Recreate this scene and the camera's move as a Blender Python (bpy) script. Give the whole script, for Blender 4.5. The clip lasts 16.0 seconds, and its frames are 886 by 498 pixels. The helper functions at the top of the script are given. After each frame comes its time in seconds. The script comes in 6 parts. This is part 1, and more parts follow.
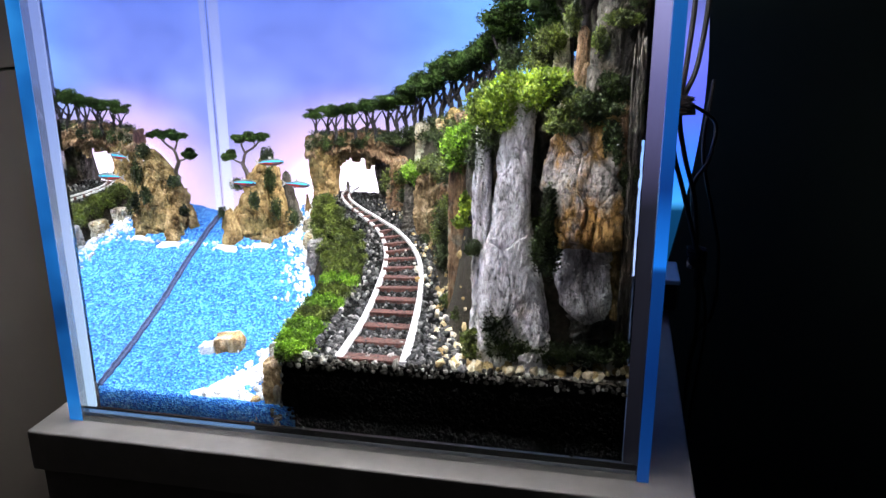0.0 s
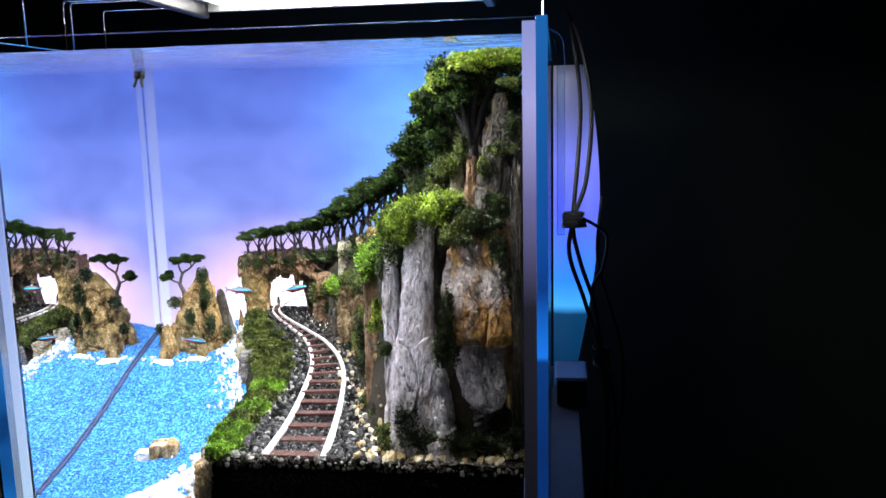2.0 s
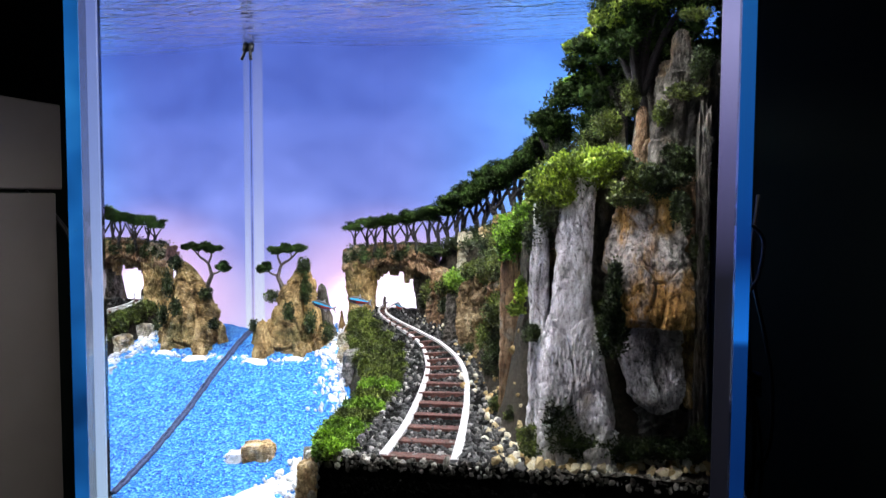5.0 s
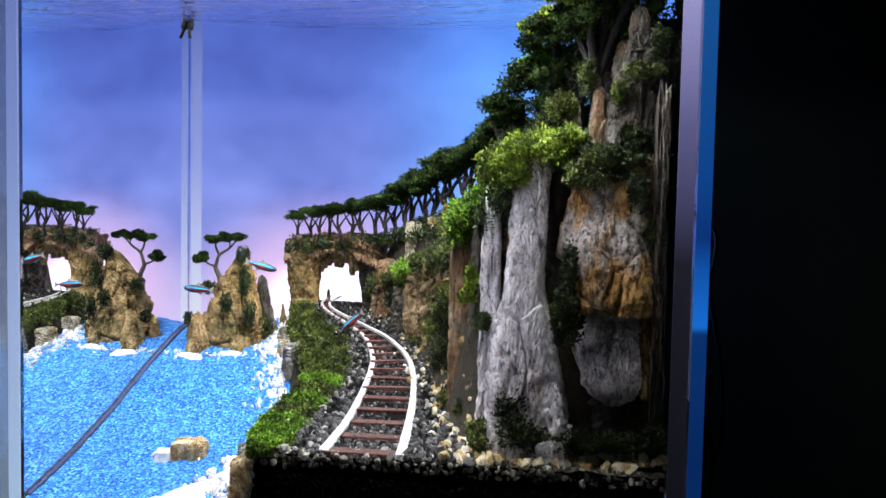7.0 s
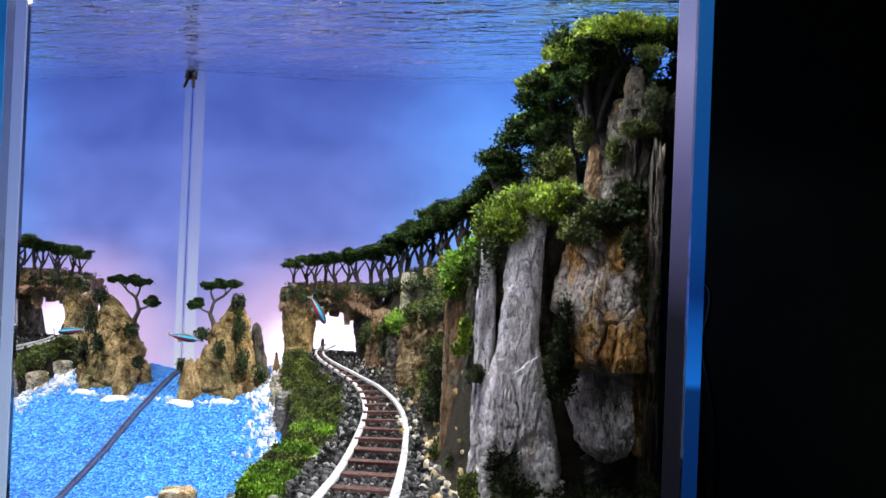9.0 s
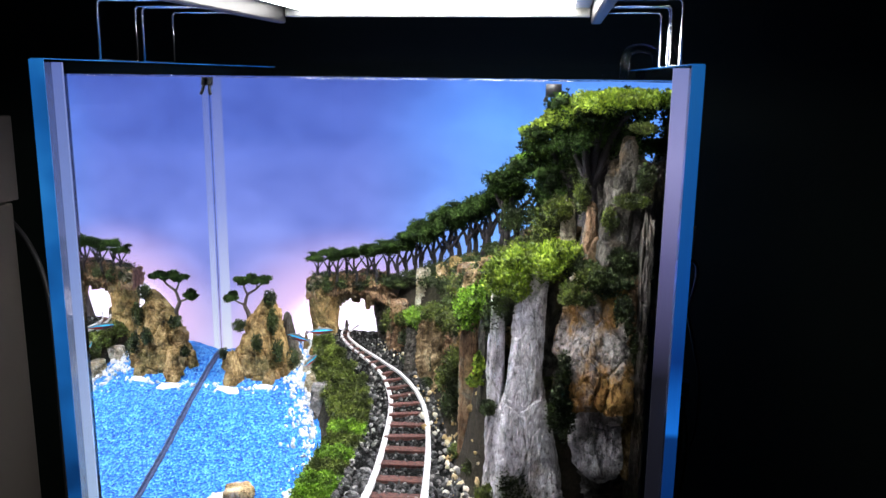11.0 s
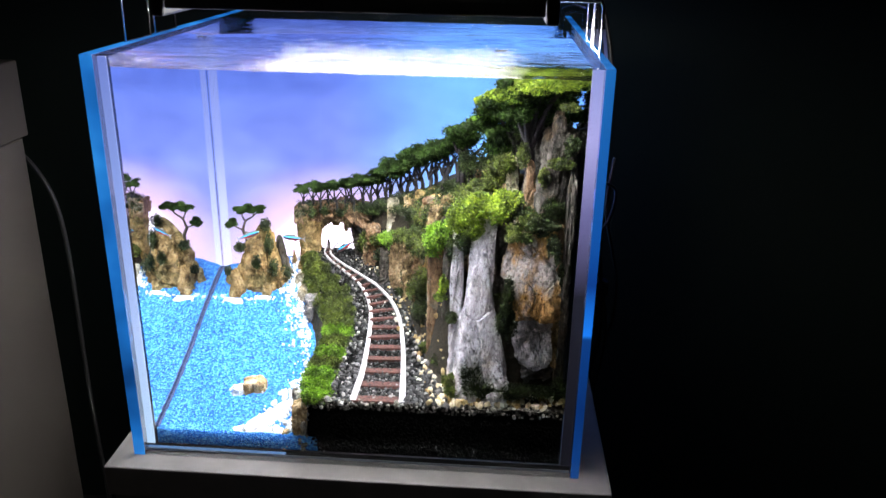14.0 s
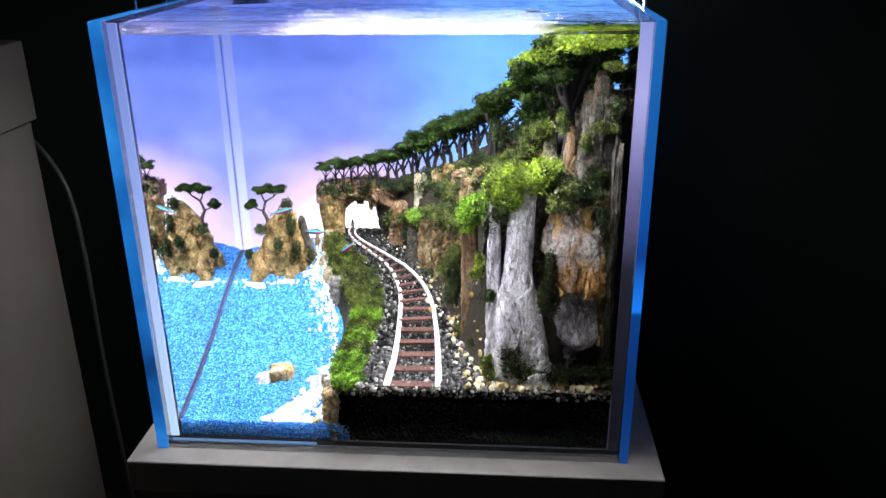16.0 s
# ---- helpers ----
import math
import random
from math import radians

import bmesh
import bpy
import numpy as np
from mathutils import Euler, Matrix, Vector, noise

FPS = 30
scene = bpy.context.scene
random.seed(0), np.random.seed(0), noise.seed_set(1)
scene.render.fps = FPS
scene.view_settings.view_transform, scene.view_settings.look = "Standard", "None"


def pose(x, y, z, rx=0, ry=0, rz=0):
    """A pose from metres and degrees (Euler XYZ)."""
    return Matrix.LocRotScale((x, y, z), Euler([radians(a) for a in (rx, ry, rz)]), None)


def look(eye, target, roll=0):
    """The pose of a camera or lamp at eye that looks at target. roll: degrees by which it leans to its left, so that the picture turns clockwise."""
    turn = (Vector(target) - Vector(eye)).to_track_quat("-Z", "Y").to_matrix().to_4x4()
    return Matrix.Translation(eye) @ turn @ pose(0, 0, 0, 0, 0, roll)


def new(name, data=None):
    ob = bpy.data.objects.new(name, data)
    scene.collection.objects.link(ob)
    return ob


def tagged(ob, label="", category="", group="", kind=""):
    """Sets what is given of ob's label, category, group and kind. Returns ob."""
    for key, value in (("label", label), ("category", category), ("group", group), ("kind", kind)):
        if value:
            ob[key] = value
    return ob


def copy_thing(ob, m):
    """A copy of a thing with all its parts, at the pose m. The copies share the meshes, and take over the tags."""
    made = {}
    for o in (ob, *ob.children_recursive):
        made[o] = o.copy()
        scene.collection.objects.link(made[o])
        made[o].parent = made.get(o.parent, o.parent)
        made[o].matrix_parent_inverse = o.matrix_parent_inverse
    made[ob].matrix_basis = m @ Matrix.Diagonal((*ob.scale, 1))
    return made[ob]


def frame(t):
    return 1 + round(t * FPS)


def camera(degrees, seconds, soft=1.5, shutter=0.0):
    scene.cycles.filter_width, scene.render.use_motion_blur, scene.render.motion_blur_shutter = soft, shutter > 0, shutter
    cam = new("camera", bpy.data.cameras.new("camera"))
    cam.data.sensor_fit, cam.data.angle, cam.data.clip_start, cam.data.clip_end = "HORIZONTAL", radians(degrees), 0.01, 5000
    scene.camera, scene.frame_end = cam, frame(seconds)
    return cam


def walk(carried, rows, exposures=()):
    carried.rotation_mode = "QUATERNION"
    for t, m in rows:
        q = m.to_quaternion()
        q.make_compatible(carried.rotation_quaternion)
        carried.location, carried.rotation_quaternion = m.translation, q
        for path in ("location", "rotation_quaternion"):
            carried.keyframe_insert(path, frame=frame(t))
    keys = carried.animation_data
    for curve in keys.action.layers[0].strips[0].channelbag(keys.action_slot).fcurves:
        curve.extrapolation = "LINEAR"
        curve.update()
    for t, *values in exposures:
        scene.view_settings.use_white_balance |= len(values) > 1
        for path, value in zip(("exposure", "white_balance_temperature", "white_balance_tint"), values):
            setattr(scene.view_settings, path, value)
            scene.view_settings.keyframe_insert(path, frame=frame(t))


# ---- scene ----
cam = camera(57.0, 16.0)
PATH = [
    (0, (0.191, -0.522, 1.082), (-0.199, 1.347, 0.484), -0.2),
    (0.5, (0.205, -0.527, 1.089), (-0.084, 1.391, 0.599), -0.2),
    (1, (0.217, -0.553, 1.097), (-0.094, 1.384, 0.709), -1.4),
    (1.5, (0.228, -0.58, 1.095), (-0.102, 1.359, 0.734), -1.6),
    (2, (0.238, -0.596, 1.09), (-0.042, 1.359, 0.775), -1.3),
    (2.5, (0.24, -0.603, 1.086), (0.003, 1.362, 0.802), -1.3),
    (3, (0.228, -0.615, 1.085), (-0.1, 1.335, 0.783), -1.6),
    (3.5, (0.205, -0.605, 1.076), (-0.227, 1.324, 0.771), -0.9),
    (3.7, (0.192, -0.589, 1.067), (-0.265, 1.336, 0.776), -0.8),
    (5.8, (0.146, -0.491, 0.978), (-0.201, 1.477, 0.898), 1.1),
    (6, (0.144, -0.488, 0.98), (-0.182, 1.483, 0.891), 1.2),
    (6.5, (0.145, -0.489, 0.979), (-0.167, 1.483, 0.858), 1.0),
    (7, (0.148, -0.485, 0.978), (-0.147, 1.49, 0.875), 1.2),
    (7.5, (0.148, -0.482, 0.975), (-0.135, 1.494, 0.859), 1.3),
    (8, (0.147, -0.476, 0.981), (-0.131, 1.503, 0.887), 0.7),
    (8.5, (0.146, -0.48, 0.978), (-0.158, 1.497, 0.998), 2.1),
    (9, (0.149, -0.488, 0.979), (-0.141, 1.491, 0.999), 2.3),
    (9.2, (0.141, -0.51, 0.968), (-0.113, 1.473, 1.028), 2.6),
    (11.3, (0.141, -0.555, 1.182), (-0.126, 1.357, 0.662), 0.3),
    (11.5, (0.14, -0.567, 1.198), (-0.092, 1.332, 0.617), 0.7),
    (12, (0.138, -0.597, 1.239), (-0.087, 1.277, 0.579), 0.8),
    (12.5, (0.124, -0.652, 1.248), (-0.103, 1.194, 0.513), 1.9),
    (13, (0.121, -0.685, 1.256), (-0.102, 1.159, 0.515), 1.8),
    (13.5, (0.128, -0.694, 1.26), (-0.031, 1.16, 0.528), 2.6),
    (14, (0.13, -0.697, 1.263), (0.019, 1.166, 0.543), 1.1),
    (14.5, (0.128, -0.697, 1.266), (0.011, 1.172, 0.563), 0.8),
    (15, (0.123, -0.693, 1.254), (-0.017, 1.159, 0.511), 0.6),
    (15.5, (0.11, -0.674, 1.236), (-0.058, 1.16, 0.456), 0.5),
    (16, (0.104, -0.658, 1.233), (-0.032, 1.193, 0.487), -0.6),
]
EXPOSURES = [(0.0, 0.28), (0.5, 0.17), (1.0, 0.08), (2.5, 0.22), (3.5, 0.18), (6.0, -0.24), (7.5, -0.22), (8.5, -0.38), (9.0, -0.38), (11.5, 0.02), (12.5, 0.30), (16.0, 0.34)]
LED_GLOW, SKY_GLOW, EDGE_GLOW = 23.0, 1.32, 1.5

walk(cam, [(t, look(eye, target, roll)) for t, eye, target, roll in PATH], EXPOSURES)

# ---------------------------------------------------------------- world
world = bpy.data.worlds.new("dark_room_world")
scene.world = world
world.use_nodes = True
world.node_tree.nodes["Background"].inputs[0].default_value = (0.02, 0.025, 0.03, 1)
world.node_tree.nodes["Background"].inputs[1].default_value = 0.05

rng = np.random.default_rng(7)
TOP, BASE, WATER = 1.160, 0.750, 1.149      # tank rim, tank bottom, water level
IN_L, IN_R = -0.2085, 0.2125                # inner faces of the side panes
BACK = 0.305                                # where the back of the view stands


# ---------------------------------------------------------------- materials
class Nodes:
    """A small helper round one material's node tree."""
    def __init__(self, name):
        self.mat = bpy.data.materials.new(name)
        self.mat.use_nodes = True
        self.t = self.mat.node_tree
        self.bsdf = self.t.nodes["Principled BSDF"]
        self.out = self.t.nodes["Material Output"]

    def add(self, kind, **values):
        n = self.t.nodes.new(kind)
        for k, v in values.items():
            if k in n.inputs:
                n.inputs[k].default_value = v
        return n

    def link(self, a, b):
        self.t.links.new(a, b)

    def coords(self, stretch=(1, 1, 1), local=False):
        tc = self.add("ShaderNodeTexCoord")
        m = self.add("ShaderNodeMapping")
        m.inputs["Scale"].default_value = stretch
        if local:
            self.link(tc.outputs["Object"], m.inputs["Vector"])
        else:
            g = self.add("ShaderNodeNewGeometry")
            self.link(g.outputs["Position"], m.inputs["Vector"])
        return m.outputs["Vector"]

    def noise(self, scale, vec, detail=6, rough=0.6):
        n = self.add("ShaderNodeTexNoise", Scale=scale, Detail=detail, Roughness=rough)
        self.link(vec, n.inputs["Vector"])
        return n.outputs["Fac"]

    def ramp(self, fac, stops):
        r = self.add("ShaderNodeValToRGB")
        e = r.color_ramp.elements
        while len(e) < len(stops):
            e.new(0.5)
        for el, (p, c) in zip(e, stops):
            el.position, el.color = p, (*c, 1)
        self.link(fac, r.inputs["Fac"])
        return r.outputs["Color"]

    def mix(self, fac, a, b, how="MIX"):
        m = self.t.nodes.new("ShaderNodeMix")
        m.data_type, m.blend_type = "RGBA", how
        for sock, v in ((m.inputs[0], fac), (m.inputs[6], a), (m.inputs[7], b)):
            if hasattr(v, "links"):
                self.link(v, sock)
            else:
                sock.default_value = v if not isinstance(v, tuple) else (*v, 1)
        return m.outputs[2]

    def bump(self, fac, strength, distance):
        b = self.add("ShaderNodeBump", Strength=strength, Distance=distance)
        self.link(fac, b.inputs["Height"])
        self.link(b.outputs["Normal"], self.bsdf.inputs["Normal"])

    def colour(self, c):
        if hasattr(c, "links"):
            self.link(c, self.bsdf.inputs["Base Color"])
        else:
            self.bsdf.inputs["Base Color"].default_value = (*c, 1)

    def set(self, rough=0.6, metal=0.0, spec=0.4):
        self.bsdf.inputs["Roughness"].default_value = rough
        self.bsdf.inputs["Metallic"].default_value = metal
        self.bsdf.inputs["Specular IOR Level"].default_value = spec
        return self.mat


def rock_material(name, dark, mid, light, stain, stain_at=0.56, stretch=(1, 1, 0.35), scale=60, patches=0.35, wear=0.6):
    n = Nodes(name)
    streak = n.coords(stretch)
    even = n.coords()
    a = n.noise(scale, streak, 8, 0.68)
    b = n.noise(scale * patches, even if patches < 0.5 else n.coords((1, 1, 0.6)), 4, 0.6)
    fine = n.noise(scale * 9, streak, 5, 0.7)
    base = n.ramp(a, [(0.33, dark), (0.50, mid), (0.66, light)])
    rift = n.add("ShaderNodeTexVoronoi", Scale=scale * 0.55)
    rift.feature = "DISTANCE_TO_EDGE"
    bent = n.add("ShaderNodeVectorMath")
    bent.operation = "MULTIPLY_ADD"
    wob = n.add("ShaderNodeTexNoise", Scale=scale * 0.8, Detail=4.0)
    n.link(streak, wob.inputs["Vector"])
    n.link(wob.outputs["Color"], bent.inputs[0])
    bent.inputs[1].default_value = (0.02, 0.02, 0.02)
    n.link(streak, bent.inputs[2])
    n.link(bent.outputs[0], rift.inputs["Vector"])
    cleft = n.ramp(rift.outputs["Distance"], [(0.0, (0.16, 0.15, 0.14)), (0.035, (1, 1, 1))])
    patch = n.ramp(b, [(stain_at - 0.06, (0, 0, 0)), (stain_at + 0.08, (1, 1, 1))])
    col = n.mix(patch, base, stain)
    speck = n.ramp(fine, [(0.34, (0.42, 0.40, 0.38)), (0.48, (1, 1, 1))])
    col = n.mix(wear, col, speck, "MULTIPLY")
    grime = n.ramp(n.noise(scale * 0.8, even, 5, 0.65), [(0.36, (0.30, 0.28, 0.25)), (0.54, (1, 1, 1))])
    col = n.mix(wear, col, grime, "MULTIPLY")
    col = n.mix(0.5, col, cleft, "MULTIPLY")
    pore = n.noise(430, n.coords((1, 1, 0.55)), 3, 0.75)
    col = n.mix(0.45 + 0.6 * (0.6 - wear), col, n.ramp(pore, [(0.37, (0.10, 0.09, 0.10)), (0.47, (1, 1, 1)), (0.62, (1.18, 1.16, 1.16))]), "MULTIPLY")
    n.colour(col)
    mixed = n.mix(0.35, n.mix(0.5, n.mix(0.5, a, fine), pore), rift.outputs["Distance"], "ADD")
    n.bump(mixed, 1.0, 0.0035)
    return n.set(0.78, 0, 0.25)


GREY_ROCK = rock_material("grey_seiryu_rock", (0.40, 0.38, 0.41), (0.78, 0.74, 0.79), (0.92, 0.89, 0.93), (0.55, 0.42, 0.28), 0.66, wear=0.30)
OCHRE_GREY = rock_material("ochre_grey_rock", (0.045, 0.04, 0.04), (0.60, 0.54, 0.53), (0.90, 0.84, 0.82), (0.62, 0.36, 0.13), 0.47, (1, 1, 0.6), 50, patches=0.85, wear=0.40)
OCHRE_ROCK = rock_material("ochre_rock", (0.14, 0.085, 0.03), (0.39, 0.26, 0.11), (0.60, 0.44, 0.22), (0.16, 0.13, 0.05), 0.57, (1, 1, 0.8), 90)
BROWN_SLAB = rock_material("brown_slate", (0.08, 0.05, 0.035), (0.25, 0.15, 0.085), (0.40, 0.28, 0.18), (0.30, 0.27, 0.22), 0.62, (1, 1, 0.15), 110)
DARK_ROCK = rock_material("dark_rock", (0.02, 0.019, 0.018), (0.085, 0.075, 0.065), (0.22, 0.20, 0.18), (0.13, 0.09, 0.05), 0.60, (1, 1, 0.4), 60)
# Darker copy of the grey rock, with shade put into its tones.
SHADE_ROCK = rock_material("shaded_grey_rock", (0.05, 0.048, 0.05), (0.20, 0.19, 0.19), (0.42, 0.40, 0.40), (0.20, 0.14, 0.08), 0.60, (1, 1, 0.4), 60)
TAN_ROCK = rock_material("tan_rock", (0.30, 0.19, 0.09), (0.56, 0.40, 0.21), (0.74, 0.60, 0.42), (0.45, 0.27, 0.12), 0.60, (1, 1, 0.8), 100)
TAN_BROWN = rock_material("tan_brown_rock", (0.05, 0.035, 0.02), (0.26, 0.18, 0.095), (0.50, 0.39, 0.25), (0.16, 0.11, 0.06), 0.56, (1, 1, 0.5), 100)
PALE_ROCK = rock_material("pale_rock", (0.25, 0.22, 0.17), (0.52, 0.47, 0.37), (0.72, 0.68, 0.60), (0.40, 0.30, 0.14), 0.60, (1, 1, 0.8), 100)


def leaf_material(name, dark, light, gloss=0.45):
    n = Nodes(name)
    g = n.add("ShaderNodeNewGeometry")
    v = n.noise(70, n.coords(), 3, 0.5)
    tone = n.ramp(g.outputs["Random Per Island"], [(0.0, dark), (0.75, light), (1.0, tuple(min(1, c * 1.35) for c in light))])
    patch = n.ramp(v, [(0.38, (0.28, 0.30, 0.25)), (0.60, (1.15, 1.12, 1.0))])
    n.colour(n.mix(1.0, tone, patch, "MULTIPLY"))
    n.bsdf.inputs["Subsurface Weight"].default_value = 0.0
    return n.set(gloss, 0, 0.35 if gloss < 0.7 else 0.1)


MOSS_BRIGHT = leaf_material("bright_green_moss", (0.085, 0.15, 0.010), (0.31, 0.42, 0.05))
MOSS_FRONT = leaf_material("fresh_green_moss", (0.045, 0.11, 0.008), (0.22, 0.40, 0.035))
MOSS_MID = leaf_material("mid_green_moss", (0.026, 0.036, 0.008), (0.12, 0.155, 0.03))
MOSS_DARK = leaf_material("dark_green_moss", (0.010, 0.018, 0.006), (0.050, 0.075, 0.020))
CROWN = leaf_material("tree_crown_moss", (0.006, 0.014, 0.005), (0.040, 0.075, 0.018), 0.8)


def plain(name, col, rough=0.5, metal=0.0, spec=0.4, grain=None, vary=0.25, bump=0.0, local=False):
    n = Nodes(name)
    if grain:
        f = n.noise(grain, n.coords(local=local), 6, 0.65)
        lo, hi = tuple(c * (1 - vary) for c in col), tuple(min(1, c * (1 + vary)) for c in col)
        n.colour(n.ramp(f, [(0.32, lo), (0.68, hi)]))
        if bump:
            n.bump(f, bump, 0.002)
    else:
        n.colour(col)
    return n.set(rough, metal, spec)


BARK = plain("dark_driftwood", (0.022, 0.018, 0.022), 0.75, grain=400, bump=0.5, vary=0.5)
BARK_LIGHT = plain("island_driftwood", (0.085, 0.065, 0.06), 0.75, grain=400, bump=0.5, vary=0.4)
RAIL = plain("chalky_white_rail", (0.50, 0.49, 0.51), 0.55, grain=180, vary=0.35, bump=0.3)
SLEEPER = plain("dark_red_brown_sleeper", (0.075, 0.028, 0.022), 0.7, grain=300, vary=0.6, bump=0.6)
SOIL = plain("black_substrate", (0.006, 0.006, 0.006), 0.95, 0.0, 0.05, grain=700, vary=0.6, bump=0.8)
EARTH = plain("dark_brown_scape_core", (0.03, 0.024, 0.016), 0.95, grain=300, vary=0.6, bump=0.9)
FOAM = plain("white_sand", (0.86, 0.87, 0.88), 0.85, grain=900, vary=0.12, bump=0.6)
BLACK = plain("black_plastic", (0.012, 0.012, 0.013), 0.4)
CABLE = plain("black_cable_sheath", (0.010, 0.010, 0.012), 0.5)
STEEL = plain("polished_wire", (0.75, 0.75, 0.78), 0.22, 1.0)
ALU = plain("grey_anodised_aluminium", (0.34, 0.35, 0.34), 0.42, 0.6, grain=60, vary=0.1)
SEAL = plain("dark_blue_silicone", (0.03, 0.045, 0.11), 0.6, grain=500, vary=0.4, bump=0.5)
STAND = plain("dark_grey_laminate", (0.16, 0.155, 0.155), 0.5, grain=35, vary=0.12)
WHITE_LAM = plain("grey_laminate", (0.062, 0.054, 0.047), 0.5, grain=8, vary=0.05)
WALL = plain("dark_green_grey_wall", (0.007, 0.014, 0.009), 0.85, grain=4, vary=0.2, bump=0.1)
FLOORING = plain("dark_floor", (0.03, 0.025, 0.022), 0.6, grain=6, vary=0.3)
CEIL = plain("ceiling_paint", (0.10, 0.10, 0.10), 0.9, grain=5, vary=0.1)
FIN = plain("clear_fin", (0.35, 0.33, 0.34), 0.3)
FISH_DARK = plain("fish_olive_back", (0.05, 0.055, 0.06), 0.3, spec=0.6)
FISH_BELLY = plain("fish_silver_belly", (0.12, 0.045, 0.05), 0.3, 0.1)
FISH_RED = plain("fish_red_flank", (0.45, 0.03, 0.02), 0.35)
FISH_BLUE = plain("fish_iridescent_blue", (0.05, 0.50, 0.88), 0.22, 0.0, 0.8)


def sand_material():
    n = Nodes("blue_aquarium_sand")
    v = n.add("ShaderNodeTexVoronoi", Scale=620.0)
    n.link(n.coords(), v.inputs["Vector"])
    grains = n.ramp(v.outputs["Color"], [(0.1, (0.005, 0.060, 0.33)), (0.5, (0.014, 0.185, 0.58)), (0.95, (0.17, 0.48, 0.80))])
    big = n.ramp(n.noise(26, n.coords(), 5, 0.6), [(0.3, (0.72, 0.78, 0.86)), (0.65, (1, 1, 1))])
    n.colour(n.mix(1.0, grains, big, "MULTIPLY"))
    n.bump(v.outputs["Distance"], 0.9, 0.0012)
    return n.set(0.7, 0, 0.3)


def ballast_material(name, stops):
    n = Nodes(name)
    info = n.add("ShaderNodeObjectInfo")
    g = n.add("ShaderNodeNewGeometry")
    both = n.add("ShaderNodeMath")
    both.operation = "ADD"
    n.link(info.outputs["Random"], both.inputs[0])
    n.link(g.outputs["Random Per Island"], both.inputs[1])
    frac = n.add("ShaderNodeMath")
    frac.operation = "FRACT"
    n.link(both.outputs[0], frac.inputs[0])
    col = n.ramp(frac.outputs[0], stops)
    f = n.noise(900, n.coords(), 4, 0.7)
    n.colour(n.mix(0.6, col, n.ramp(f, [(0.3, (0.45, 0.45, 0.45)), (0.6, (1.1, 1.1, 1.1))]), "MULTIPLY"))
    n.bump(f, 0.6, 0.001)
    return n.set(0.75, 0, 0.3)


SAND = sand_material()
BALLAST = ballast_material("dark_grey_ballast", [(0.0, (0.014, 0.014, 0.015)), (0.5, (0.045, 0.044, 0.046)), (0.82, (0.11, 0.107, 0.11)), (1.0, (0.36, 0.345, 0.335))])
GRIT = ballast_material("grey_brown_grit", [(0.0, (0.03, 0.027, 0.022)), (0.5, (0.09, 0.083, 0.072)), (0.85, (0.22, 0.205, 0.18)), (1.0, (0.45, 0.43, 0.40))])
PEBBLE = ballast_material("yellow_white_pebble", [(0.0, (0.30, 0.19, 0.07)), (0.4, (0.48, 0.36, 0.18)), (0.75, (0.68, 0.60, 0.44)), (1.0, (0.85, 0.82, 0.75))])
WHITE_PEBBLE = ballast_material("white_pebble", [(0.0, (0.70, 0.71, 0.72)), (1.0, (0.92, 0.92, 0.92))])


def glass_pane_material(name, tint):
    """Clear thin glass: see-through, with a mirror gloss that Fresnel drives."""
    n = Nodes(name)
    n.t.nodes.remove(n.bsdf)
    clear = n.add("ShaderNodeBsdfTransparent", Color=(*tint, 1))
    gloss = n.add("ShaderNodeBsdfGlossy", Roughness=0.02)
    fres = n.add("ShaderNodeFresnel", IOR=1.30)
    half = n.add("ShaderNodeMath")
    half.operation = "MULTIPLY"
    half.inputs[1].default_value = 0.5
    n.link(fres.outputs[0], half.inputs[0])
    mixer = n.add("ShaderNodeMixShader")
    n.link(half.outputs[0], mixer.inputs[0])
    n.link(clear.outputs[0], mixer.inputs[1])
    n.link(gloss.outputs[0], mixer.inputs[2])
    n.link(mixer.outputs[0], n.out.inputs["Surface"])
    return n.mat


def water_face_material(name):
    """Where water meets the glass: clear from outside, totally reflecting at low angles from inside."""
    n = Nodes(name)
    n.t.nodes.remove(n.bsdf)
    clear = n.add("ShaderNodeBsdfTransparent", Color=(0.98, 0.99, 1, 1))
    gloss = n.add("ShaderNodeBsdfGlossy", Roughness=0.0, Color=(0.93, 0.95, 0.98, 1))
    fres = n.add("ShaderNodeFresnel", IOR=1.33)
    mixer = n.add("ShaderNodeMixShader")
    n.link(fres.outputs[0], mixer.inputs[0])
    n.link(clear.outputs[0], mixer.inputs[1])
    n.link(gloss.outputs[0], mixer.inputs[2])
    n.link(mixer.outputs[0], n.out.inputs["Surface"])
    return n.mat


def glow_material(name, col, strength):
    n = Nodes(name)
    n.colour((0.02, 0.02, 0.02))
    n.bsdf.inputs["Emission Color"].default_value = (*col, 1)
    n.bsdf.inputs["Emission Strength"].default_value = strength
    return n.set(0.5)


def water_material():
    n = Nodes("rippled_water")
    n.t.nodes.remove(n.bsdf)
    g = n.add("ShaderNodeBsdfGlass", Roughness=0.0, IOR=1.33)
    f = n.noise(34, n.coords((0.5, 1.5, 1)), 4, 0.62)
    b = n.add("ShaderNodeBump", Strength=1.0, Distance=0.014)
    n.link(f, b.inputs["Height"])
    n.link(b.outputs["Normal"], g.inputs["Normal"])
    n.link(g.outputs[0], n.out.inputs["Surface"])
    return n.mat


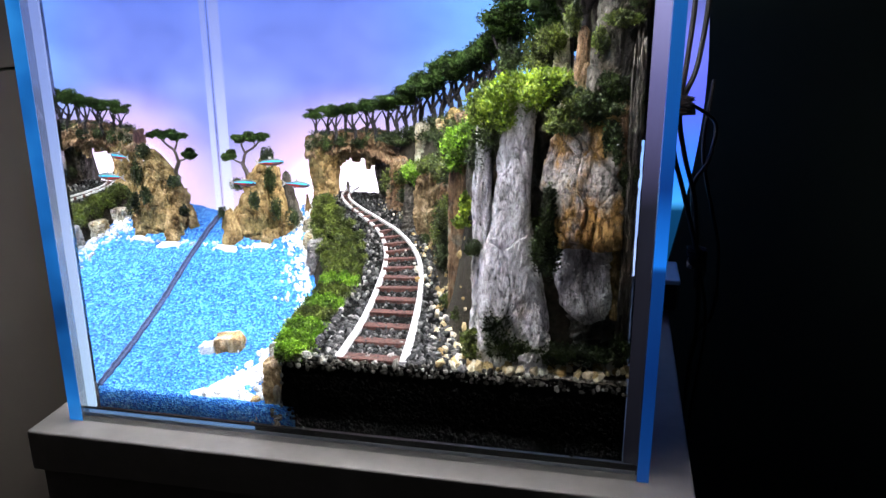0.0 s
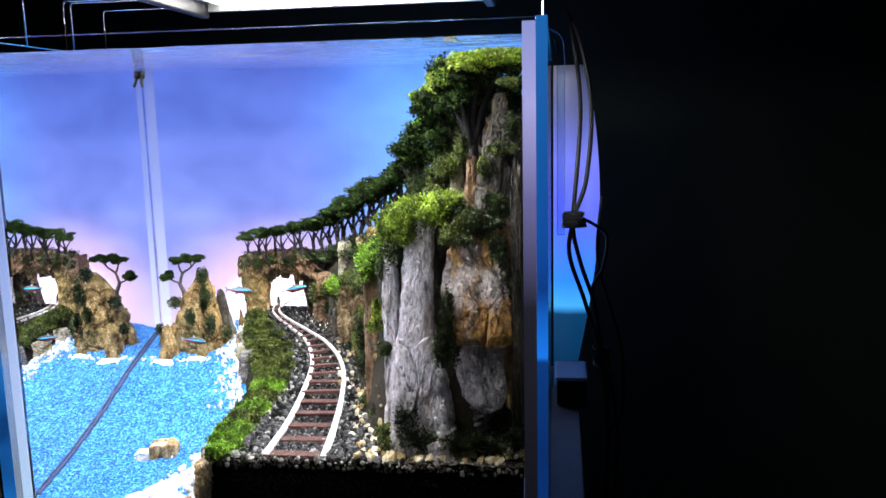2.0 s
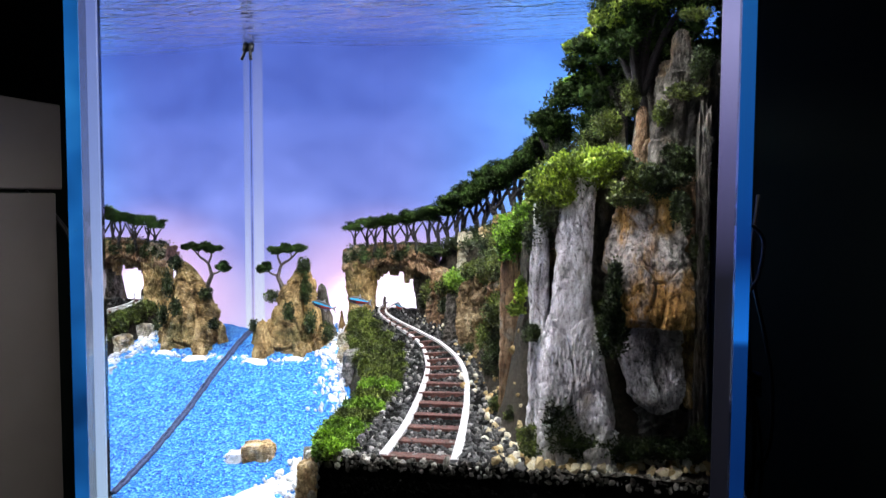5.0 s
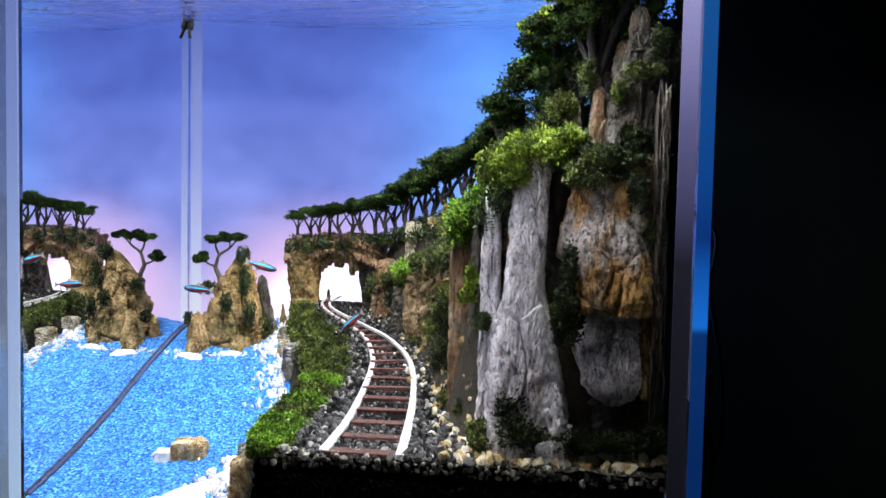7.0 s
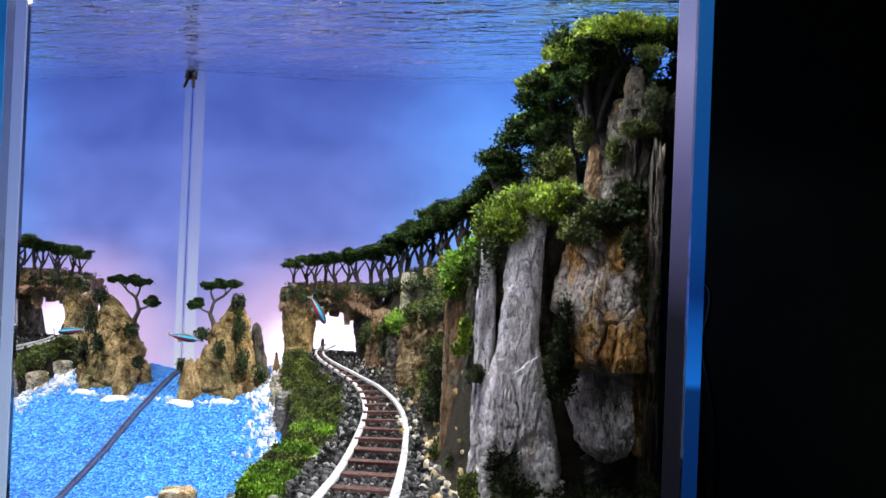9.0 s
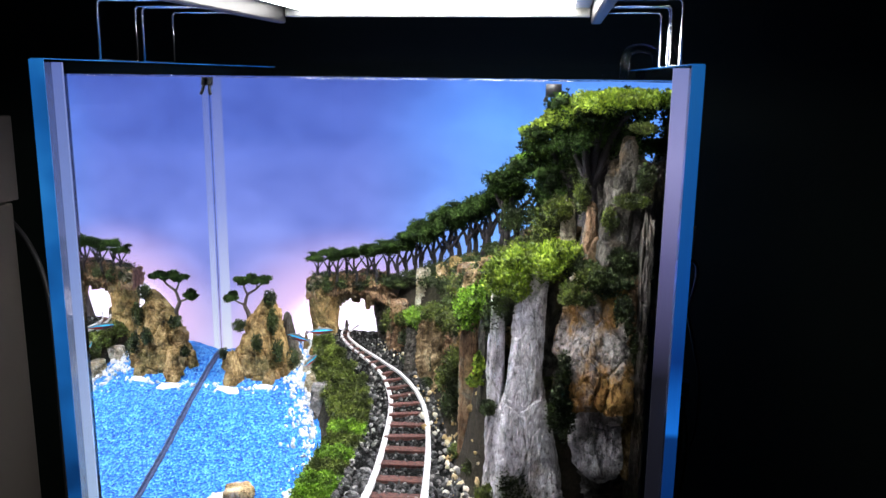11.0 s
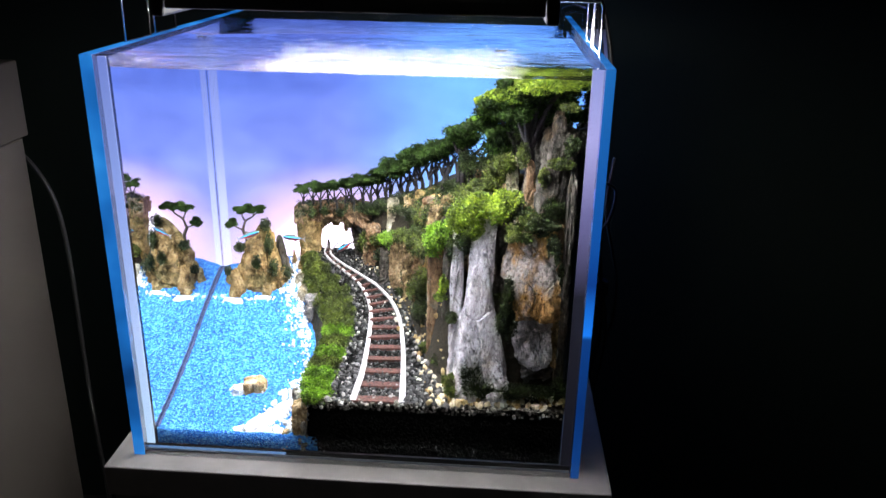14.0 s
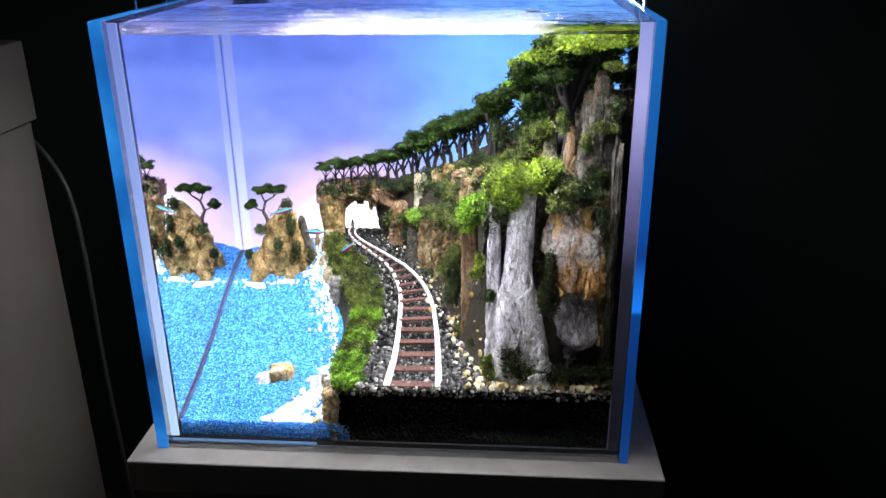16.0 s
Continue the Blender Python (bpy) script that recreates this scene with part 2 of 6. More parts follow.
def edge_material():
    """The sawn edge of thick glass; the lamp light piped down it is painted as emission."""
    n = Nodes("glass_edge_painted_glow")
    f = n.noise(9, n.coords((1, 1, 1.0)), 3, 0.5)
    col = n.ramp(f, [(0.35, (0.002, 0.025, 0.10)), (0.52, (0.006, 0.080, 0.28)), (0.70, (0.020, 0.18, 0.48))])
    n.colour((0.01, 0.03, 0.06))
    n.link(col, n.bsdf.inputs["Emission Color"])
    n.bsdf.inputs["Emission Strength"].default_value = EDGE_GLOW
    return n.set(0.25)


def backdrop_material():
    """A translucent sky film with a lamp strip behind its lower edge."""
    n = Nodes("backlit_sky_film")
    geo = n.add("ShaderNodeNewGeometry")
    sep = n.add("ShaderNodeSeparateXYZ")
    n.link(geo.outputs["Position"], sep.inputs[0])

    def span(sock, a, b):
        m = n.add("ShaderNodeMapRange")
        m.interpolation_type = "SMOOTHSTEP"
        m.inputs[1].default_value, m.inputs[2].default_value = a, b
        n.link(sock, m.inputs[0])
        return m.outputs[0]
    h = n.add("ShaderNodeMapRange")
    h.inputs[1].default_value, h.inputs[2].default_value = 0.84, 1.20
    n.link(sep.outputs["Z"], h.inputs[0])
    sky = n.ramp(h.outputs[0], [(0.0, (0.56, 0.56, 0.84)), (0.12, (0.46, 0.46, 0.80)), (0.26, (0.28, 0.31, 0.75)), (0.45, (0.175, 0.235, 0.70)),
                                (0.70, (0.085, 0.145, 0.56)), (1.0, (0.050, 0.095, 0.45))])
    east = n.ramp(h.outputs[0], [(0.0, (0.40, 0.52, 0.9)), (0.4, (0.19, 0.44, 1.05)), (0.75, (0.11, 0.32, 0.98)), (1.0, (0.08, 0.22, 0.82))])
    col = n.mix(span(sep.outputs["X"], -0.08, 0.11), sky, east)
    cloud = n.noise(11, n.coords((1, 1, 1.6)), 4, 0.55)
    col = n.mix(0.55, col, n.ramp(cloud, [(0.30, (0.55, 0.60, 0.72)), (0.70, (1.5, 1.42, 1.25))]), "MULTIPLY")
    # the lamp strip's glow behind the horizon
    spot = n.add("ShaderNodeVectorMath")
    spot.operation = "SUBTRACT"
    n.link(geo.outputs["Position"], spot.inputs[0])
    spot.inputs[1].default_value = (-0.078, 0.305, 0.876)
    flat = n.add("ShaderNodeVectorMath")
    flat.operation = "MULTIPLY"
    n.link(spot.outputs[0], flat.inputs[0])
    flat.inputs[1].default_value = (0.75, 0, 1)
    far = n.add("ShaderNodeVectorMath")
    far.operation = "LENGTH"
    n.link(flat.outputs[0], far.inputs[0])
    pink = span(far.outputs["Value"], 0.125, 0.035)
    white = span(far.outputs["Value"], 0.062, 0.020)
    col = n.mix(pink, col, (0.86, 0.56, 0.86))
    col = n.mix(white, col, (2.0, 1.75, 2.05))
    n.colour((0.01, 0.01, 0.02))
    n.link(col, n.bsdf.inputs["Emission Color"])
    n.bsdf.inputs["Emission Strength"].default_value = SKY_GLOW
    return n.set(0.9, 0, 0.0)


GLASS = glass_pane_material("clear_glass", (0.97, 0.985, 0.99))
WATER_FACE = water_face_material("water_behind_glass")
SKY_FILM = backdrop_material()
EDGE = edge_material()
WATER_MAT = water_material()
LED = glow_material("white_led_panel", (1.0, 0.965, 0.95), LED_GLOW)


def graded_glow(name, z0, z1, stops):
    """Light put into a strip of bare glass or film as emission, graded up its height."""
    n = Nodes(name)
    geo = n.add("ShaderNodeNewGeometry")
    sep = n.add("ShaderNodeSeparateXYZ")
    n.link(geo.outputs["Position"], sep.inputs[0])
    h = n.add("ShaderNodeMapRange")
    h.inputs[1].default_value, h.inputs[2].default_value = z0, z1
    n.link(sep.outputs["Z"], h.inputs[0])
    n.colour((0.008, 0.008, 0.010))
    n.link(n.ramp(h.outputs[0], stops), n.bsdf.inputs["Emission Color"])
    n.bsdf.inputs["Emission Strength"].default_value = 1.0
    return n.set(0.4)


# Emission here stands for backlight showing along the back corner's silicone.
SEAM_SOFT = graded_glow("corner_strip_painted_glow", 0.85, 1.15, [(0.0, (1.0, 0.98, 1.1)), (0.25, (0.66, 0.70, 1.02)), (0.55, (0.30, 0.37, 0.84)), (1.0, (0.075, 0.13, 0.52))])
# Beads and right edge: piped and reflected light painted as graded emission.
LEFT_BEAD = graded_glow("bead_painted_glow", 0.75, 1.16, [(0.0, (0.45, 0.62, 0.85)), (0.35, (0.40, 0.50, 0.80)), (0.65, (0.24, 0.32, 0.68)), (1.0, (0.14, 0.19, 0.52))])
LOW_BEAD = graded_glow("foot_bead_painted_glow", 0.75, 0.76, [(0.0, (0.16, 0.26, 0.44)), (1.0, (0.05, 0.14, 0.34))])
RIGHT_EDGE = graded_glow("glass_edge_painted_bands", 0.75, 1.16, [(0.0, (0.003, 0.035, 0.16)), (0.20, (0.002, 0.022, 0.12)), (0.385, (0.003, 0.035, 0.17)), (0.395, (0.010, 0.17, 0.72)), (0.47, (0.006, 0.10, 0.46)), (0.52, (0.003, 0.035, 0.20)), (0.60, (0.004, 0.06, 0.28)), (1.0, (0.008, 0.11, 0.37))])
RIGHT_BEAD = graded_glow("bead_painted_glow_fading", 0.75, 1.16, [(0.0, (0.004, 0.004, 0.006)), (0.48, (0.012, 0.012, 0.02)), (0.68, (0.13, 0.12, 0.28)), (0.85, (0.36, 0.34, 0.66)), (1.0, (0.24, 0.27, 0.58))])


# ---------------------------------------------------------------- mesh helpers
def mesh_of(name, verts, faces, material, smooth=False):
    me = bpy.data.meshes.new(name)
    me.from_pydata([tuple(map(float, v)) for v in verts], [], [tuple(map(int, f)) for f in faces])
    me.materials.append(material)
    if smooth:
        me.shade_smooth()
    me.update()
    return me


def thing(name, me, label="", category="", group="", kind="", at=None):
    ob = new(name, me)
    if at is not None:
        ob.matrix_world = at
    return tagged(ob, label, category, group, kind)


def part(name, me, parent, label="", kind=""):
    ob = new(name, me)
    ob.parent = parent
    return tagged(ob, label, "", "", kind)


def box_data(x0, x1, y0, y1, z0, z1, bevel=0.0):
    bm = bmesh.new()
    bmesh.ops.create_cube(bm, size=1)
    bmesh.ops.scale(bm, vec=(x1 - x0, y1 - y0, z1 - z0), verts=bm.verts)
    bmesh.ops.translate(bm, vec=((x0 + x1) / 2, (y0 + y1) / 2, (z0 + z1) / 2), verts=bm.verts)
    if bevel:
        bmesh.ops.bevel(bm, geom=bm.edges[:], offset=bevel, segments=2, affect="EDGES", profile=0.5)
    return bm


def box_mesh(name, material, x0, x1, y0, y1, z0, z1, bevel=0.0):
    bm = box_data(x0, x1, y0, y1, z0, z1, bevel)
    me = bpy.data.meshes.new(name)
    bm.to_mesh(me)
    bm.free()
    me.materials.append(material)
    return me


def tube_arrays(points, radii, sides=7):
    """A tapered tube along points, closed at both ends."""
    pts = [Vector(p) for p in points]
    verts, faces = [], []
    for i, p in enumerate(pts):
        d = (pts[min(i + 1, len(pts) - 1)] - pts[max(i - 1, 0)]).normalized()
        side = d.cross(Vector((0.31, 0.95, 0.07))).normalized()
        up = d.cross(side)
        for k in range(sides):
            a = 2 * math.pi * k / sides
            verts.append(p + radii[i] * (math.cos(a) * side + math.sin(a) * up))
    for i in range(len(pts) - 1):
        for k in range(sides):
            a, b = i * sides + k, i * sides + (k + 1) % sides
            faces.append((a, b, b + sides, a + sides))
    faces.append(tuple(range(sides - 1, -1, -1)))
    faces.append(tuple(range((len(pts) - 1) * sides, len(pts) * sides)))
    return verts, faces


def smooth_line(points, steps=6):
    """Catmull-Rom through points."""
    p = [Vector(q) for q in points]
    p = [2 * p[0] - p[1]] + p + [2 * p[-1] - p[-2]]
    out = []
    for i in range(1, len(p) - 2):
        for k in range(steps):
            t = k / steps
            out.append(0.5 * (2 * p[i] + (p[i + 1] - p[i - 1]) * t + (2 * p[i - 1] - 5 * p[i] + 4 * p[i + 1] - p[i + 2]) * t * t
                              + (3 * p[i] - p[i - 1] - 3 * p[i + 1] + p[i + 2]) * t ** 3))
    out.append(p[-2])
    return out


def tube_mesh(name, material, points, radius, steps=6, sides=8):
    line = smooth_line(points, steps) if steps > 1 else [Vector(p) for p in points]
    rr = [radius] * len(line) if not isinstance(radius, tuple) else [float(q) for q in np.linspace(radius[0], radius[1], len(line))]
    v, f = tube_arrays(line, rr, sides)
    return mesh_of(name, v, f, material, True)


def join_arrays(sets):
    verts, faces = [], []
    for v, f in sets:
        o = len(verts)
        verts += list(v)
        faces += [tuple(i + o for i in q) for q in f]
    return verts, faces


# ---------------------------------------------------------------- ground of the landscape
def rail_height(y):
    return 0.8165 + 0.12 * y + 0.55 * y * y


def left_face(y):
    """x of the side glass's mirroring face."""
    return -0.2090


FILM = ((-0.2090, 0.252), (-0.200, 0.257), (-0.17, 0.270), (-0.13, 0.283), (-0.08, 0.294), (0.0, 0.302), (0.2125, 0.305))


def sand_height(y):
    return float(np.interp(y, (0.0, 0.014, 0.067, 0.122, 0.168, 0.217, 0.24, 0.31), (0.773, 0.776, 0.791, 0.811, 0.832, 0.851, 0.858, 0.870)))


def along(table, y):
    """x on a line given as (y, x) pairs."""
    ys, xs = zip(*table)
    return float(np.interp(y, ys, xs))


SHORE = ((0.0, -0.048), (0.014, -0.051), (0.03, -0.068), (0.06, -0.070), (0.10, -0.068), (0.14, -0.070), (0.17, -0.082), (0.205, -0.097), (0.24, -0.106), (0.31, -0.112))
BANK_TOP = ((0.0, -0.044), (0.014, -0.046), (0.03, -0.055), (0.06, -0.055), (0.10, -0.049), (0.14, -0.050), (0.17, -0.068), (0.205, -0.086), (0.24, -0.098), (0.31, -0.103))
MOSS_EDGE = ((0.0, -0.026), (0.03, -0.022), (0.09, -0.020), (0.12, -0.017), (0.16, -0.021), (0.19, -0.031), (0.22, -0.056), (0.25, -0.085), (0.31, -0.10))
CLIFF_FOOT = ((0.0, 0.100), (0.022, 0.092), (0.062, 0.073), (0.113, 0.058), (0.157, 0.040), (0.204, 0.020), (0.231, -0.006), (0.255, -0.038), (0.31, -0.05))


# ---------------------------------------------------------------- the room
def room():
    x0, x1, y0, y1, z1 = -1.45, 1.75, -1.9, 0.85, 2.45
    thing("floor", box_mesh("floor", FLOORING, x0, x1, y0, y1, -0.1, 0), "dark floor of the unlit room", "floor", kind="structure")
    thing("ceiling", box_mesh("ceiling", CEIL, x0, x1, y0, y1, z1, z1 + 0.1), "unlit ceiling", "ceiling", kind="structure")
    thing("wall_north", box_mesh("wall_north", WALL, x0, x1, y1, y1 + 0.1, 0, z1), "dark green-grey wall behind the tank", "wall", kind="structure")
    thing("wall_south", box_mesh("wall_south", WALL, x0, x1, y0 - 0.1, y0, 0, z1), "dark wall of the room", "wall", kind="structure")
    thing("wall_west", box_mesh("wall_west", WALL, x0 - 0.1, x0, y0, y1, 0, z1), "dark wall of the room", "wall", kind="structure")
    thing("wall_east", box_mesh("wall_east", WALL, x1, x1 + 0.1, y0, y1, 0, z1), "dark wall of the room", "wall", kind="structure")


def stand():
    ob = thing("aquarium_stand", None, "dark grey laminate stand under the aquarium", "stand")
    part("top_board", box_mesh("top_board", STAND, -0.253, 0.262, -0.024, 0.50, 0.715, 0.750, 0.0015), ob)
    part("body", box_mesh("body", STAND, -0.248, 0.257, -0.018, 0.495, 0.06, 0.715, 0.001), ob)
    part("plinth", box_mesh("plinth", BLACK, -0.235, 0.245, 0.0, 0.48, 0.0, 0.06), ob)


def side_cabinet():
    ob = thing("drawer_cabinet", None, "plain grey laminate cabinet beside the stand", "cabinet")
    part("body", box_mesh("body", WHITE_LAM, -1.0, -0.497, -0.65, 0.335, 0.08, 0.999, 0.002), ob)
    part("upper_box", box_mesh("upper_box", WHITE_LAM, -1.0, -0.488, -0.65, 0.335, 1.003, 1.102, 0.002), ob)
    part("plinth", box_mesh("plinth", BLACK, -0.98, -0.52, -0.63, 0.32, 0.0, 0.08), ob)


# ---------------------------------------------------------------- the tank
def film_strip(name, x0, x1, z0, z1, thick, material, back=0.0):
    """A curved upright sheet along the back of the view."""
    xs = np.linspace(x0, x1, 40)
    ys = [float(np.interp(x, *zip(*FILM))) + back for x in xs]
    vs, fs = [], []
    for x, y in zip(xs, ys):
        vs += [(x, y, z0), (x, y, z1), (x, y + thick, z1), (x, y + thick, z0)]
    for k in range(39):
        for i in range(4):
            a, b = 4 * k + i, 4 * k + (i + 1) % 4
            fs.append((a, a + 4, b + 4, b))
    fs += [(0, 1, 2, 3), (4 * 39 + 3, 4 * 39 + 2, 4 * 39 + 1, 4 * 39)]
    return mesh_of(name, vs, fs, material)


def sheet_mesh(name, material, corners):
    return mesh_of(name, corners, [(0, 1, 2, 3)], material)


def tank():
    ob = thing("aquarium", None, "frameless glass aquarium with blue glowing edges, filled with water", "aquarium")
    deep = 0.48
    front = part("front_pane", box_mesh("front_pane", GLASS, -0.2190, 0.2220, 0.0, 0.008, BASE, TOP), ob, "clear glass front")
    front.visible_shadow = False
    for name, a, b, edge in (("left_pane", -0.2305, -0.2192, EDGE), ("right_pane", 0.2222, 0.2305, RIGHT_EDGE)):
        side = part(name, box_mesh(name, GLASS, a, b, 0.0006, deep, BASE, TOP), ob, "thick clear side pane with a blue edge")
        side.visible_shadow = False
        part("glass_edge", box_mesh("glass_edge", edge, a, b, -0.0004, 0.0004, BASE, TOP), side, "blue sawn glass edge, glow painted in")
        part("top_edge", box_mesh("top_edge", EDGE, a + 0.0004, b - 0.0004, 0.0008, deep, TOP + 0.0002, TOP + 0.0007), side, "blue sawn glass edge, glow painted in")
    z0, z1 = BASE + 0.0085, WATER - 0.0008
    faces = part("water_face", sheet_mesh("water_face", WATER_FACE, [(-0.2090, 0.0103, z0), (IN_R, 0.0103, z0), (IN_R, 0.0103, z1), (-0.2090, 0.0103, z1)]), ob, "inner face of the front glass")
    faces.visible_shadow = False
    part("water_face", sheet_mesh("water_face", WATER_FACE, [(left_face(0.31), 0.31, z0), (left_face(0.0105), 0.0105, z0), (left_face(0.0105), 0.0105, TOP - 0.002), (left_face(0.31), 0.31, TOP - 0.002)]), ob, "inner face of the side glass").visible_shadow = False
    part("water_face", sheet_mesh("water_face", WATER_FACE, [(IN_R + 0.0004, 0.0105, z0), (IN_R + 0.0004, 0.31, z0), (IN_R + 0.0004, 0.31, TOP - 0.002), (IN_R + 0.0004, 0.0105, TOP - 0.002)]), ob, "inner face of the side glass").visible_shadow = False
    back = part("back_pane", box_mesh("back_pane", GLASS, -0.2220, 0.2220, deep - 0.008, deep, BASE, TOP), ob)
    back.visible_shadow = False
    part("bottom_pane", box_mesh("bottom_pane", BLACK, -0.2220, 0.2220, 0.0085, deep - 0.0085, BASE, BASE + 0.008), ob)
    part("silicone_bead", box_mesh("silicone_bead", LEFT_BEAD, -0.2190, -0.2112, 0.0082, 0.0102, BASE + 0.009, TOP - 0.002), ob, "milky bead with its light painted in")
    part("silicone_bead", box_mesh("silicone_bead", RIGHT_BEAD, IN_R - 0.0004, 0.2220, 0.0082, 0.0102, BASE + 0.009, TOP - 0.002), ob, "milky bead with its light painted in")
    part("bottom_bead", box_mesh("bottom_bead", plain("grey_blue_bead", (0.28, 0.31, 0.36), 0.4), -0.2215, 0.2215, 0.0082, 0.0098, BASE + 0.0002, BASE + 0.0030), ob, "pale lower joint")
    part("bottom_bead", box_mesh("bottom_bead", LOW_BEAD, -0.2185, -0.072, 0.0082, 0.0102, BASE + 0.0034, BASE + 0.0064), ob, "blue lower joint, its light painted in")
    top = WATER + 0.0004
    # Extra glowing sheet, added so the water behind the film isn't black.
    thing("backdrop", box_mesh("backdrop", SKY_FILM, IN_L, IN_R, 0.460, 0.462, 0.80, WATER - 0.002), "second sky film, added to brighten the far back of the water", "backdrop", kind="structure")
    thing("backdrop", film_strip("backdrop", IN_L + 0.0100, IN_R, 0.80, top, 0.001, SKY_FILM), "backlit blue and pink sky film", "backdrop", kind="structure")
    # Unseen board, added to keep the film's glow off the wall behind.
    thing("backing_board", film_strip("backing_board", IN_L, IN_R, 0.80, top, 0.001, BLACK, 0.002), "black board added behind the sky film to stop its glow", "backdrop", kind="structure")
    thing("corner_light", film_strip("corner_light", IN_L + 0.0013, IN_L + 0.0100, 0.80, top, 0.001, SEAM_SOFT), "pale upright strip at the tank's back corner, backlight painted in", "light strip")
    thing("backdrop", film_strip("backdrop", IN_L, IN_L + 0.0013, 0.80, top, 0.001, SKY_FILM), "narrow strip of blue sky film", "backdrop", kind="structure")
    # water
    nx, ny = 40, 36
    vs = [(-0.2215 + 0.443 * i / nx, 0.0085 + (deep - 0.017) * j / ny, WATER + 0.0006 * noise.noise((i * 0.35, j * 0.5, 3))) for j in range(ny + 1) for i in range(nx + 1)]
    fs = [(j * (nx + 1) + i, j * (nx + 1) + i + 1, (j + 1) * (nx + 1) + i + 1, (j + 1) * (nx + 1) + i) for j in range(ny) for i in range(nx)]
    w = thing("water_surface", mesh_of("water_surface", vs, fs, WATER_MAT, True), "rippled clear water surface", "water", kind="structure")
    w.visible_shadow = False


def lamp():
    ob = thing("aquarium_lamp", None, "grey aluminium LED bar on wire legs, switched on", "lamp")
    x0, x1, y0, y1, z0 = -0.126, 0.166, -0.062, 0.250, 1.2140
    part("housing", box_mesh("housing", ALU, x0, x1, y0, y1, z0, z0 + 0.024, 0.003), ob)
    part("led_panel", box_mesh("led_panel", LED, x0 + 0.016, x1 - 0.016, y0 + 0.006, y1 - 0.006, z0 - 0.002, z0 - 0.0002), ob, "glowing white panel")
    for ya, yb in ((y0 + 0.0002, y0 + 0.005), (y1 - 0.005, y1 - 0.0002)):
        part("rim", box_mesh("rim", ALU, x0 + 0.0004, x1 - 0.0004, ya, yb, z0 - 0.008, z0 + 0.003, 0.001), ob)
    for x, s in ((x0, -1), (x1, 1)):
        a, b = (x - 0.010, x - 0.0003) if s < 0 else (x + 0.0003, x + 0.010)
        part("end_cap", box_mesh("end_cap", BLACK, a, b, y0 - 0.002, y1 + 0.002, z0 - 0.014, z0 + 0.027, 0.002), ob, "black plastic cap")
        rim = -0.2262 if s < 0 else 0.2262
        for ya, yb in ((0.085, 0.145), (0.157, 0.215)):
            zt = z0 - 0.006
            pts = [(x + s * 0.008, ya, zt), (rim - s * 0.003, ya, zt), (rim, ya, zt - 0.004), (rim, ya, TOP + 0.001), (rim, yb, TOP + 0.001), (rim, yb, zt - 0.004), (rim - s * 0.003, yb, zt), (x + s * 0.008, yb, zt)]
            part("wire_leg", tube_mesh("wire_leg", STEEL, pts, 0.0013, 1), ob, "bent steel wire leg")


# ---------------------------------------------------------------- rocks
def rock_arrays(w, d, h, seed, taper=0.75, lean=0.0, nu=30, nv=24, square=0.5, rough=0.16, point=0.0, dome=0.86, plates=1.0, tall=0.5, cells=1.0):
    """An upright cleft stone: w wide, d deep, h high, standing on z = 0, with plates split off by cracks."""
    verts, faces = [], []
    off = Vector((seed * 7.3, seed * 3.1, seed * 1.7))
    for j in range(nv + 1):
        v = j / nv
        round_top = math.sqrt(max(0.0, 1 - max(0.0, (v - dome) / (1 - dome)) ** 2.5)) if j < nv else 0.0
        shrink = (1 - (1 - taper) * v) * (1 - point * v) * (0.25 + 0.75 * round_top if j < nv else 0.0)
        for i in range(nu):
            a = 2 * math.pi * (i + 0.5 * (j % 2)) / nu
            c, s = math.cos(a), math.sin(a)
            r = 1.0 / (abs(c) ** (2 / square) + abs(s) ** (2 / square)) ** (square / 2)
            p = Vector((c * r * 1.2, s * r * 1.2 * d / w, v * h / max(w, 1e-6) * tall)) + off
            n1, n2, n4 = noise.noise(p), noise.noise(p * 2.9), noise.noise(p * 8.0)
            warp = p + 0.35 * Vector((n2, n1, n2 * 0.6))
            dist, near = noise.voronoi(warp * 1.25 * cells)
            dist2, near2 = noise.voronoi(warp * 3.1 * cells)
            plate = noise.noise(near[0] * 5.7) * 1.5
            plate2 = noise.noise(near2[0] * 7.7)
            crack = max(0.0, 1 - (dist[1] - dist[0]) / 0.10)
            crack2 = max(0.0, 1 - (dist2[1] - dist2[0]) / 0.10)
            bump = 0.55 * n1 + 0.3 * n2 + 0.22 * n4 + plates * (1.35 * plate + 0.7 * plate2 - 1.1 * crack - 0.5 * crack2)
            k = shrink * r * (1 + rough * bump)
            drift = noise.noise(Vector((seed * 3.7, 0, v * 2.0)))
            verts.append((0.5 * w * c * k + lean * v * h + 0.06 * w * drift, 0.5 * d * s * k, h * v + 0.05 * h * plate * (v > 0.55) * v + 0.02 * h * n2 * (v > 0.05)))
    for j in range(nv):
        for i in range(nu):
            a, b = j * nu + i, j * nu + (i + 1) % nu
            faces.append((a, b, b + nu, a + nu))
    faces.append(tuple(range(nu - 1, -1, -1)))
    faces.append(tuple(range(nv * nu, (nv + 1) * nu)))
    return verts, faces


def rock(name, x, y, z, w, d, h, material, seed, label, turn=0, group="", **k):
    v, f = rock_arrays(w, d, h, seed, **k)
    return thing(name, mesh_of(name, v, f, material), label, "rock", group, at=pose(x, y, z, 0, 0, turn))


